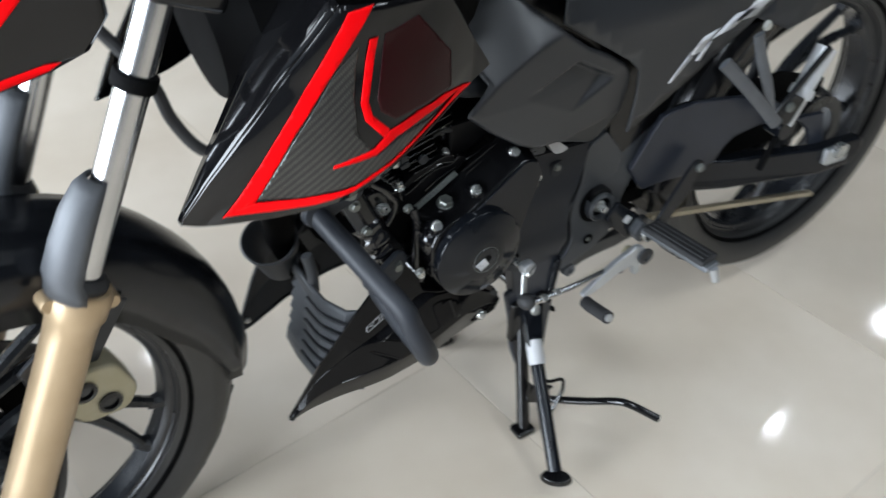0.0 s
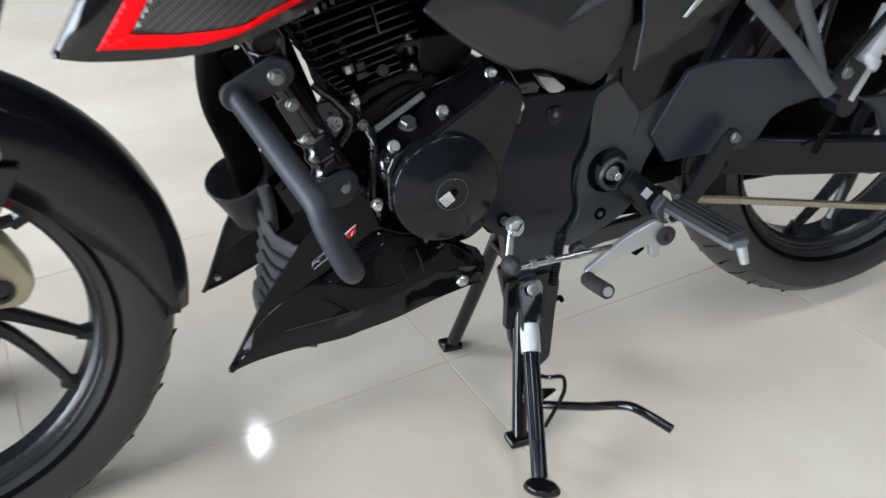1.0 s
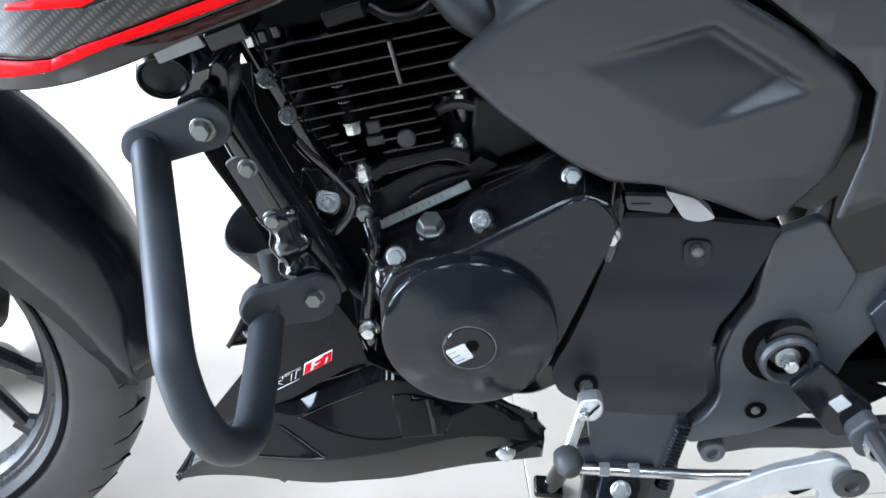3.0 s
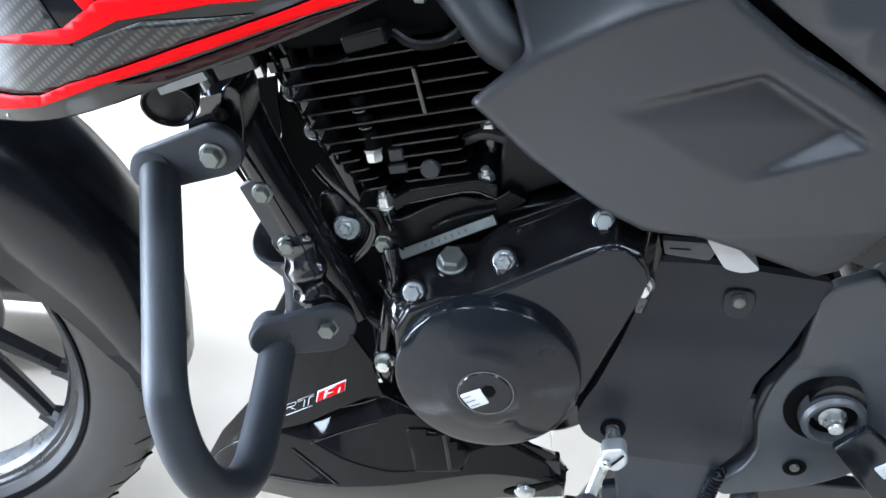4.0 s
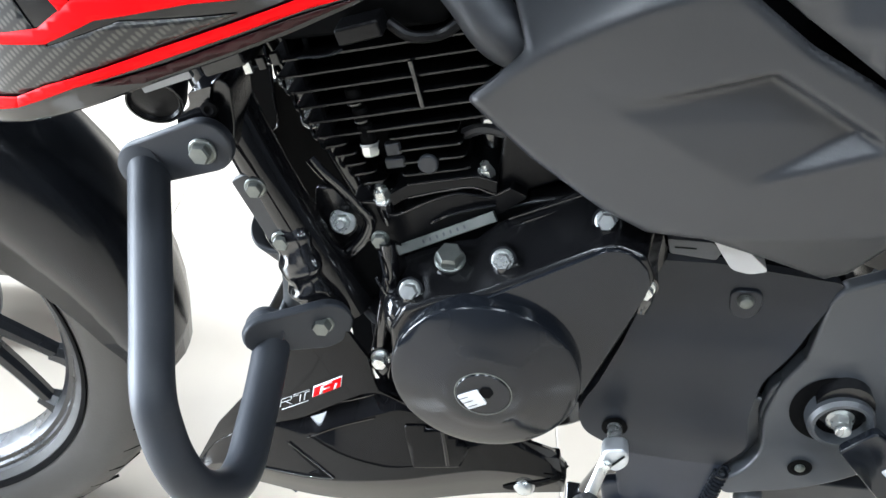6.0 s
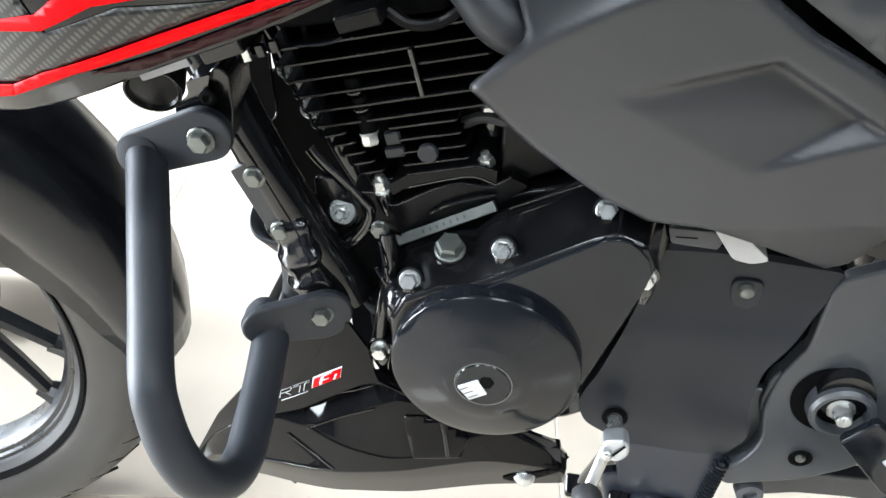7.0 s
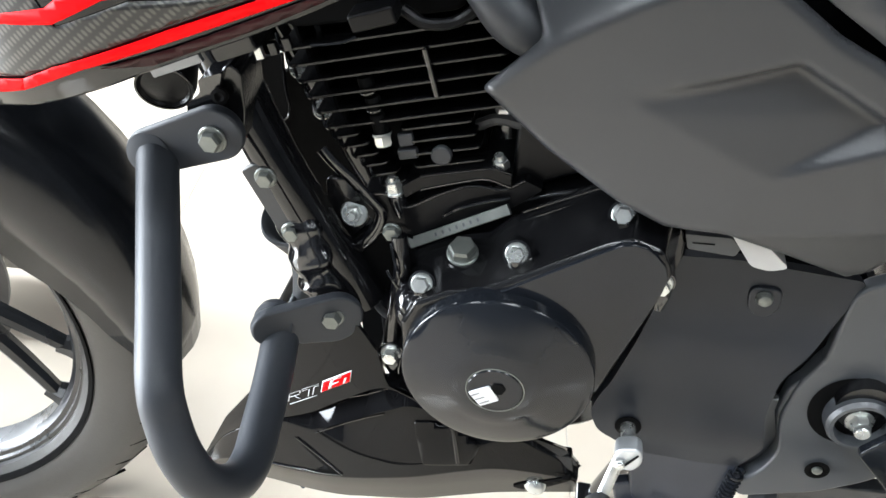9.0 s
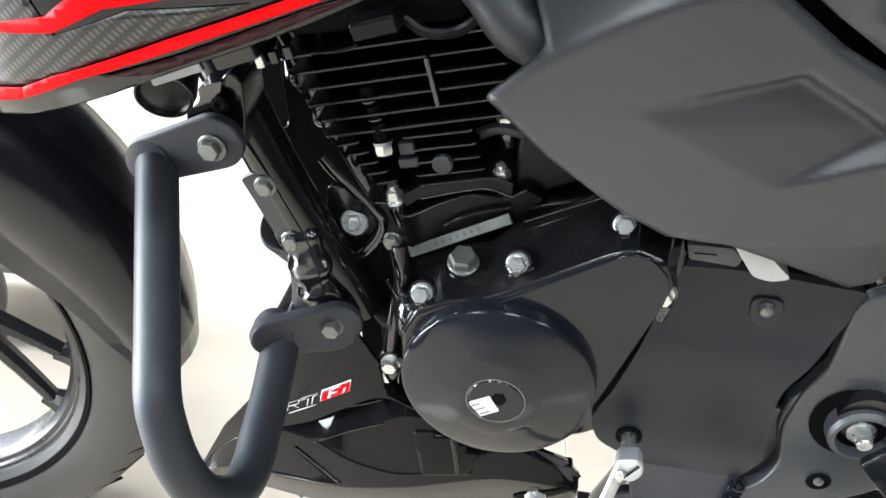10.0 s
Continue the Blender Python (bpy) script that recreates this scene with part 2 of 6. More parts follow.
def sheet(poly, depth, step=0.012):
    """A curved skin: the outline of (x, z), cut along a grid, laid at depth(x, z)."""
    bm = bmesh.new()
    bm.faces.new([bm.verts.new((x, 0, z)) for x, z in poly])
    for axis in (0, 2):
        lo = min(v.co[axis] for v in bm.verts)
        hi = max(v.co[axis] for v in bm.verts)
        k = math.ceil(lo / step)
        while k * step < hi:
            no, co = [0, 0, 0], [0, 0, 0]
            no[axis], co[axis] = 1, k * step
            bmesh.ops.bisect_plane(bm, geom=bm.verts[:] + bm.edges[:] + bm.faces[:], plane_co=co, plane_no=no, dist=1e-5)
            k += 1
    bmesh.ops.remove_doubles(bm, verts=bm.verts, dist=0.00025)
    for v in bm.verts:
        v.co.y = depth(v.co.x, v.co.z)
    return bm


def add_box(bm, centre, size, turn=None):
    m = Matrix.Translation(centre) @ (turn if turn is not None else Matrix()) @ Matrix.Diagonal((*size, 1))
    bmesh.ops.create_cube(bm, size=1.0, matrix=m)
    return bm


def box(centre, size, turn=None):
    return add_box(bmesh.new(), centre, size, turn)


def move(bm, m):
    bmesh.ops.transform(bm, matrix=m, verts=bm.verts)
    return bm


def bolt(parent, place, axis=(0, -1, 0), af=0.012, h=0.006, washer=0.0, mat=ZINC, name="bolt", dome=False):
    """A hexagon head with chamfered top and a flange under it."""
    r = af / 2 / math.cos(math.pi / 6)
    bm = bmesh.new()
    w = washer or af * 0.62
    add_lathe(bm, [(0, 0), (w, 0), (w, 0.0012), (w * 0.9, 0.002), (0, 0.002)], place, axis, 20)
    top = [(r * 0.99, 0.002), (r, h * 0.75), (r * 0.86, h), (0.0, h)] if not dome else [(r * 0.98, 0.002), (r, h * 0.5), (r * 0.8, h * 0.85), (r * 0.4, h * 1.05), (0, h * 1.1)]
    add_lathe(bm, [(0, 0.0019), *top], place, axis, 6 if not dome else 14)
    return finish(name, bm, mat, parent, angle=25)


# ---- the room ----
TURN_TILES, SEAM, TILE_SIZE = radians(5.5), (0.255, 0.088), 0.6
ROOM = (-5.0, 6.5, -4.6, 7.6, 3.0)


def build_room():
    x0, x1, y0, y1, h = ROOM
    under = finish("floor", box(((x0 + x1) / 2, (y0 + y1) / 2, -0.0512), (x1 - x0, y1 - y0, 0.1)), GROUT, flat=True)
    tagged(under, "polished cream ceramic tile floor with narrow joints", "floor", kind="structure")
    top = finish("ceiling", box(((x0 + x1) / 2, (y0 + y1) / 2, h + 0.06), (x1 - x0 + 0.4, y1 - y0 + 0.4, 0.12)), CEILING, flat=True)
    tagged(top, "plain grey showroom ceiling", "ceiling", kind="structure")
    for name, c, s in (("wall_east", (x1 + 0.1, (y0 + y1) / 2, h / 2), (0.2, y1 - y0 + 0.4, h)),
                       ("wall_north", ((x0 + x1) / 2, y1 + 0.1, h / 2), (x1 - x0, 0.2, h))):
        tagged(finish(name, box(c, s), WALL, flat=True), "plain grey painted showroom wall", "wall", kind="structure")
    tagged(finish("wall_south", box(((x0 + x1) / 2, y0 - 0.1, h / 2), (x1 - x0, 0.2, h)), WALL, flat=True), "plain painted showroom wall", "wall", kind="structure")
    # shop front towards the bike's nose: a wall with one wide opening to daylight
    bm = bmesh.new()
    g0, g1, gz0, gz1 = -2.6, 4.7, 0.2, 2.6
    add_box(bm, (x0 - 0.1, (y0 + g0) / 2, h / 2), (0.2, g0 - y0, h))
    add_box(bm, (x0 - 0.1, (y1 + g1) / 2, h / 2), (0.2, y1 - g1, h))
    add_box(bm, (x0 - 0.1, (g0 + g1) / 2, gz0 / 2), (0.2, g1 - g0, gz0))
    add_box(bm, (x0 - 0.1, (g0 + g1) / 2, (gz1 + h) / 2), (0.2, g1 - g0, h - gz1))
    tagged(finish("wall_west", bm, WALL, flat=True), "shop front wall with wide glazed opening", "wall", kind="structure")
    d = bpy.data.lights.new("window_daylight", "AREA")
    d.shape, d.size, d.size_y, d.energy, d.color = "RECTANGLE", g1 - g0, gz1 - gz0, DAYLIGHT, (0.84, 0.92, 1.0)
    lamp = new("window_daylight", d)
    lamp.matrix_world = look((x0 - 0.02, (g0 + g1) / 2, (gz0 + gz1) / 2), (5, (g0 + g1) / 2, 1.0))


def build_downlights():
    body = tagged(new("ceiling_light"), "round white recessed ceiling spotlight", "ceiling light", group="ceiling spotlights")
    finish("frame", lathe([(0.027, 0), (0.05, 0.0), (0.052, 0.006), (0.045, 0.012), (0.027, 0.012)], (0, 0, 0), (0, 0, -1), 28, True), CEILING, body)
    finish("diffuser", lathe([(0, 0.002), (0.025, 0.002), (0.026, 0.006), (0, 0.008)], (0, 0, 0), (0, 0, -1), 28), glow("downlight_glow", (0.90, 0.95, 1.0), SPOT_GLOW), body)
    for k, (x, y) in enumerate(((0.31, 3.47), (-0.16, 7.05), (3.15, 1.04), (4.4, 1.2), (-2.6, 1.0), (-2.6, 3.5), (-2.6, -1.6))):
        m = Matrix.Translation((x, y, ROOM[4] - 0.0005))
        if k:
            copy_thing(body, m)
        else:
            body.matrix_basis = m
    # unseen panels, added as fill light on the bike's near side
    panel = tagged(new("led_panel"), "added square ceiling panel for fill light, out of view", "ceiling light", group="ceiling light panels")
    finish("frame", box((0, 0, -0.006), (0.62, 0.62, 0.012)), CEILING, panel, bevel=0.003)
    finish("diffuser", box((0, 0, -0.0135), (0.57, 0.57, 0.003)), glow("fill_panel_glow", (0.86, 0.94, 1.0), PANEL_GLOW), panel)
    k = 0
    for x, y in ((-1.3, -1.25), (-1.3, -3.0), (0.6, -1.25), (0.6, -3.0), (2.5, -1.25), (2.5, -3.0), (-3.2, 0.6), (-3.2, 2.4), (-3.2, 4.2)):
        m = Matrix.Translation((x, y, ROOM[4] - 0.0005))
        if k:
            copy_thing(panel, m)
        else:
            panel.matrix_basis = m
        k += 1


build_room()
build_downlights()

# ---- the motorcycle ----
BIKE = tagged(new("motorcycle"), "black sport motorcycle with red stripes on its centre stand", "motorcycle")
FRONT, REAR = Vector((-0.42, 0, 0.297)), Vector((0.88, 0, 0.332))
RAKE = Vector((math.sin(radians(26)), 0, math.cos(radians(26))))
STEER = Matrix.Translation(FRONT) @ Matrix.Rotation(0.1285, 4, RAKE) @ Matrix.Translation(-FRONT)


def polar(c, r, deg, y=0.0):
    return Vector((c.x + r * math.cos(radians(deg)), c.y + y, c.z + r * math.sin(radians(deg))))


def tyre_profile(r, width, bead):
    """Closed section of a tyre: (radius, offset along the axle)."""
    w = width / 2
    half = [(bead - 0.006, w * 0.62), (bead + 0.004, w * 0.78), (bead + 0.014, w * 0.93), ((bead + r) / 2 - 0.006, w), ((bead + r) / 2 + 0.01, w * 0.985),
            (r - 0.02, w * 0.88), (r - 0.01, w * 0.68), (r - 0.003, w * 0.36), (r, 0.0)]
    return half + [(a, -b) for a, b in half[-2::-1]]


def wheel(name, c, r, width, m, label):
    w = tagged(new(name), label)
    w.parent = BIKE
    lip, yw = 0.229, width * 0.31
    tyre = finish("tyre", move(lathe(tyre_profile(r, width, 0.226), c, (0, -1, 0), 96, True), m), RUBBER, w)
    for rr, off in ((0.2385, 0.845), (0.2425, 0.915)):
        for side in (-1, 1):
            finish("sidewall_rib", move(lathe([(rr - 0.0012, -0.0006), (rr, 0.0006), (rr + 0.0012, -0.0006)], c + Vector((0, side * width / 2 * off, 0)), (0, side, 0), 96, True), m), RUBBER, tyre)
    # sipes across the shoulders of the tread
    bm = bmesh.new()
    for side in (-1, 1):
        for k in range(46):
            a = 360 / 46 * k + (3 if side > 0 else 0)
            add_tube(bm, [polar(c, r - 0.0225, a, side * width * 0.442), polar(c, r - 0.0115, a + 0.8, side * width * 0.340), polar(c, r - 0.0024, a + 2.2, side * width * (0.16 if k % 2 else 0.24))], 0.0017, 5, 3)
    finish("tread_groove", move(bm, m), SHADE_DULL_BLACK, tyre)["kind"] = "stuff"
    # stepped rim face, a raised outer flange, and the dark gap where the tyre bead seats
    prof = [(lip - 0.001, yw), (lip - 0.0035, yw + 0.0008), (lip - 0.006, yw - 0.001), (lip - 0.008, yw - 0.0045), (lip - 0.0125, yw - 0.0055), (lip - 0.0140, yw - 0.0085), (lip - 0.0185, yw - 0.0095), (0.2075, yw - 0.0125), (0.2050, yw - 0.016), (0.2045, 0.0)]
    prof = prof + [(a, -b) for a, b in prof[-2::-1]] + [(lip - 0.004, -yw + 0.003), (0.2165, 0.0), (lip - 0.004, yw - 0.003)]
    for side in (-1, 1):
        finish("bead_gap", move(lathe([(lip - 0.0016, width * 0.33), (lip - 0.0016, width * 0.3980), (lip + 0.0034, width * 0.4330), (lip + 0.0036, width * 0.33)], c, (0, side, 0), 96, True), m), SHADE_DULL_BLACK, tyre)
    finish("rim", move(lathe(prof, c, (0, -1, 0), 96, True), m), WHEEL, w)
    finish("hub", move(lathe([(0, -0.05), (0.024, -0.05), (0.032, -0.04), (0.034, 0.0), (0.032, 0.04), (0.024, 0.05), (0, 0.05)], c, (0, -1, 0), 32), m), WHEEL, w)
    for k in range(5):
        a = 72 * k
        bm = bmesh.new()
        # a short stem leaves the hub askew and splits into two straight arms
        for arm in (((0.026, 62), (0.062, 40), (0.085, 19), (0.110, 7.2), (0.150, -6.2), (0.196, -14.5)), ((0.026, 50), (0.062, 34), (0.085, 11), (0.118, -10.5), (0.158, -26.0), (0.199, -35.5))):
            add_tube(bm, [polar(c, r0, a + b, 0) for r0, b in arm], (0.0115, 0.0068), 8, 2, 1.25)
            tip = arm[-1][1]
            add_tube(bm, [polar(c, 0.188, a + tip, 0), polar(c, 0.199, a + tip, 0), polar(c, 0.206, a + tip, 0)], (0.0070, 0.0105), 8, 3, 1.3)
        finish("spoke", move(bm, m), WHEEL, w)
    return w


front = wheel("front_wheel", FRONT, 0.302, 0.09, STEER, "black alloy front wheel turned slightly left")
rear = wheel("rear_wheel", REAR, 0.300, 0.12, Matrix(), "black alloy rear wheel held clear of the floor")


def brake_disc(parent, c, r, y, m, name="brake_disc"):
    disc = finish(name, move(lathe([(r, -0.002), (r, 0.002), (r - 0.032, 0.002), (r - 0.032, -0.002)], c + Vector((0, y, 0)), (0, -1, 0), 64, True), m), DISC, parent, "dark brake disc")
    finish("carrier", move(lathe([(r - 0.030, -0.0015), (r - 0.030, 0.0015), (0.03, 0.006), (0.03, -0.002)], c + Vector((0, y, 0)), (0, -1, 0), 48, True), m), SHADE_DULL_BLACK, disc)


brake_disc(front, FRONT, 0.120, 0.058, STEER)
tape = bmesh.new()
rows = []
for k in range(25):
    a = 42 + 38 * k / 24
    rows.append([tape.verts.new(polar(FRONT, r, a, y)) for r, y in ((0.2105, -0.0187), (0.2145, -0.0194), (0.2158, -0.0220))])
for p, q in zip(rows, rows[1:]):
    for i in range(2):
        tape.faces.new((p[i], p[i + 1], q[i + 1], q[i]))
finish("rim_tape", move(tape, STEER), TAPE, front, "dark red tape arc on the rim", solid=0.0004, side=1.0)


def front_end():
    for side, label in ((-1, "gold fork leg with chrome tube"), (1, "gold fork leg with chrome tube")):
        leg = tagged(new("fork_leg"), label)
        leg.parent = BIKE
        foot = FRONT + Vector((0, side * 0.093, 0))
        up = lambda d, off=0.0: foot + RAKE * d + Vector((-off * math.cos(radians(26)), 0, off * math.sin(radians(26))))
        finish("slider", move(lathe([(0, -0.03), (0.018, -0.03), (0.024, -0.02), (0.0265, 0.0), (0.0262, 0.24), (0.0275, 0.262), (0.031, 0.268), (0.032, 0.292), (0.029, 0.3), (0, 0.3)], foot, RAKE, 36), STEER), GOLD, leg)
        for d in (-1, 1):
            finish("lug", move(lathe([(0, -0.010), (0.0075, -0.010), (0.0085, -0.007), (0.0085, 0.007), (0.0075, 0.010), (0, 0.010)], up(0.283, d * 0.032), (0, -1, 0), 20), STEER), GOLD, leg)
        finish("stanchion", move(lathe([(0, 0.29), (0.0163, 0.29), (0.0163, 0.62), (0, 0.62)], foot, RAKE, 32), STEER), CHROME, leg)
        finish("dust_seal", move(lathe([(0.0165, 0.298), (0.024, 0.298), (0.025, 0.306), (0.019, 0.314), (0.0165, 0.314)], foot, RAKE, 28, True), STEER), GRIP, leg)
        finish("clamp_ring", move(lathe([(0.0165, 0.510), (0.0200, 0.510), (0.0210, 0.512), (0.0210, 0.523), (0.0200, 0.525), (0.0165, 0.525)], foot, RAKE, 28, True), STEER), SHADE_DULL_BLACK, leg)
        # grey guard in front of the tube
        bm = bmesh.new()
        cols = []
        for d, off, rr in ((0.292, 0.0, 0.0345), (0.304, 0.002, 0.0350), (0.316, 0.009, 0.0325), (0.345, 0.010, 0.0315), (0.38, 0.010, 0.0290), (0.408, 0.008, 0.0240), (0.420, 0.006, 0.0170)):
            ring = []
            for a in range(-80, 81, 16):
                fwd, sd = off + math.cos(radians(a)) * rr, math.sin(radians(a)) * rr * 0.9
                ring.append(bm.verts.new(up(d, fwd) + Vector((0, sd, 0))))
            cols.append(ring)
        for a, b in zip(cols, cols[1:]):
            for i in range(len(a) - 1):
                bm.faces.new((a[i], a[i + 1], b[i + 1], b[i]))
        finish("tube_guard", move(bm, STEER), BRACKET, leg, "grey plastic tube guard", solid=0.003)
    for z, name in ((0.60, "lower_yoke"), (0.76, "upper_yoke")):
        c = FRONT + RAKE * (z - 0.0)
        bm = box(c + Vector((0.02, 0, 0)), (0.075, 0.24, 0.03), Matrix.Rotation(radians(26), 4, "Y"))
        finish(name, move(bm, STEER), GLOSS, BIKE, bevel=0.008)
    stem = FRONT + Vector((0.045, 0, 0)) + RAKE * 0.62
    finish("steering_head", tube([stem - RAKE * 0.04, stem + RAKE * 0.14], 0.028, 20), ENGINE, BIKE)
    # mudguard: an arched section along the wheel
    bm = bmesh.new()
    rows = []
    for k in range(33):
        a = -6 + 166 * k / 32
        t = (a + 6) / 166
        top = 0.318 + 0.012 * math.sin(math.pi * min(1, t * 1.6)) + 0.034 * step(a, 70, 125)
        low = 0.281 - 0.046 * min(1, max(0, (a + 6)) / 32) + (0.02 if a > 100 else 0) * min(1, (a - 100) / 40)
        hw = 0.052 + 0.012 * min(1, t * 3)
        narrow = 0.35 + 0.65 * min(1, (a + 6) / 9)
        sec = [(low, -hw * 1.0), ((low + top) / 2, -hw * 1.02), (top - 0.022, -hw * 0.97), (top - 0.006, -hw * 0.72), (top, -hw * 0.3), (top + 0.001, 0)]
        sec = sec + [(r, -y) for r, y in sec[-2::-1]]
        row = []
        for r, y in sec:
            row.append(bm.verts.new(polar(FRONT, max(r, 0.297 - 0.02 + 0.0) if narrow < 0.9 and r < 0.28 else r, a, y * (0.8 + 0.2 * min(1, narrow)))))
        rows.append(row)
    for a, b in zip(rows, rows[1:]):
        for i in range(len(a) - 1):
            bm.faces.new((a[i], a[i + 1], b[i + 1], b[i]))
    guard = finish("front_mudguard", move(bm, STEER), GLOSS_GUARD, BIKE, "black front mudguard hugging the tyre", solid=0.003, angle=50)
    # stays from the mudguard to the fork
    for side in (-1, 1):
        bm = prism([(-0.37, 0.47), (-0.30, 0.52), (-0.245, 0.505), (-0.30, 0.43), (-0.36, 0.42)], side * 0.068, side * 0.074)
        finish("mudguard_stay", move(bm, STEER), PANEL_DARK, guard, bevel=0.002)
    bm = bmesh.new()
    c = polar(FRONT, 0.15, 42, -0.066)
    add_prism(bm, rounded([(c.x - 0.035, c.z + 0.055), (c.x + 0.03, c.z + 0.04), (c.x + 0.048, c.z - 0.012), (c.x + 0.03, c.z - 0.038), (c.x - 0.02, c.z - 0.03), (c.x - 0.045, c.z + 0.02)], 0.012), -0.086, -0.046)
    cal = finish("brake_caliper", move(bm, STEER), CALIPER, BIKE, "champagne painted brake caliper", bevel=0.005, seg=3)
    for dx, dz in ((-0.01, 0.02), (0.012, -0.012)):
        bm = lathe([(0, 0), (0.013, 0), (0.014, 0.003), (0.009, 0.004), (0.008, 0.001), (0, 0.001)], c + Vector((dx, -0.0195, dz)), (0, -1, 0), 24)
        finish("piston", move(bm, STEER), ENGINE, cal)
    for k, off in ((0, 0.0), (1, 0.012)):
        pts = [(-0.36 + off, -0.075, 0.39), (-0.385 + off, -0.085, 0.30), (-0.41 + off, -0.07, 0.22), (-0.44 + off * 3, -0.06, 0.15)]
        finish("brake_hose", move(tube(pts, 0.006, 10), STEER), GRIP, cal)
    finish("hose", tube([(-0.20, -0.05, 0.80), (-0.165, -0.07, 0.74), (-0.155, -0.08, 0.70), (-0.135, -0.09, 0.665), (-0.10, -0.09, 0.65)], 0.006, 10), GRIP, BIKE)
    finish("axle", move(lathe([(0, -0.135), (0.012, -0.135), (0.012, -0.12), (0.009, -0.12), (0.009, 0.12), (0.012, 0.12), (0.012, 0.135), (0, 0.135)], FRONT, (0, -1, 0), 20), STEER), ZINC, front)


GLOSS_GUARD = surface("black_mudguard_plastic", (0.005, 0.0058, 0.0075), (0.008, 0.009, 0.0115), 0.21, grain=900, wear=8, bump=0.02, rough_spread=0.04, spec=0.36)

# ---- bodywork ----
def lerp(points, v):
    """Piecewise linear curve through (position, value)."""
    if v <= points[0][0]:
        return points[0][1]
    for (a, p), (b, q) in zip(points, points[1:]):
        if v <= b:
            return p + (q - p) * (v - a) / (b - a)
    return points[-1][1]


def smooth(points, v):
    """Smooth curve through (position, value), by cubic Hermite pieces."""
    if v <= points[0][0]:
        return points[0][1]
    if v >= points[-1][0]:
        return points[-1][1]
    n = len(points)
    for i in range(n - 1):
        (a, p), (b, q) = points[i], points[i + 1]
        if v <= b:
            m0 = (q - p) / (b - a) if i == 0 else (q - points[i - 1][1]) / (b - points[i - 1][0])
            m1 = (q - p) / (b - a) if i == n - 2 else (points[i + 2][1] - p) / (points[i + 2][0] - a)
            d = b - a
            t = (v - a) / d
            return (2 * t ** 3 - 3 * t * t + 1) * p + (t ** 3 - 2 * t * t + t) * d * m0 + (3 * t * t - 2 * t ** 3) * q + (t ** 3 - t * t) * d * m1


def step(v, lo, hi):
    t = min(1.0, max(0.0, (v - lo) / (hi - lo)))
    return t * t * (3 - 2 * t)


front_end()


def shroud_depth(x, z):
    """How far the tank shroud swells out: widest along the red stripe's corner."""
    edge = smooth([(-0.18, -0.142), (-0.09, -0.165), (0.0, -0.178), (0.06, -0.17), (0.14, -0.15)], x)
    swell = smooth([(0.0, 0.008), (0.012, 0.0145), (0.03, 0.022), (0.07, 0.02), (0.14, 0.008)], max(0.0, z - smooth([(-0.18, 0.623), (-0.09, 0.612), (-0.03, 0.615), (0.14, 0.69)], x)))
    lead = (lerp([(-0.183, 0.6243), (-0.153, 0.668), (-0.118, 0.711), (-0.072, 0.765), (-0.02, 0.82), (0.16, 0.90)], x) - z) * 0.72
    edge += 0.004 * max(0.0, 1.0 - max(0.0, lead) / 0.024) ** 2
    return edge - swell * smooth([(-0.18, 0.1), (-0.1, 0.5), (-0.03, 1.0), (0.06, 0.7), (0.14, 0.1)], x)


def decal(name, poly, depth, mat, parent, lift=0.0012, cell=0.004, label=""):
    return finish(name, sheet(poly, lambda x, z: depth(x, z) - lift, cell), mat, parent, label, solid=0.0003, angle=60)


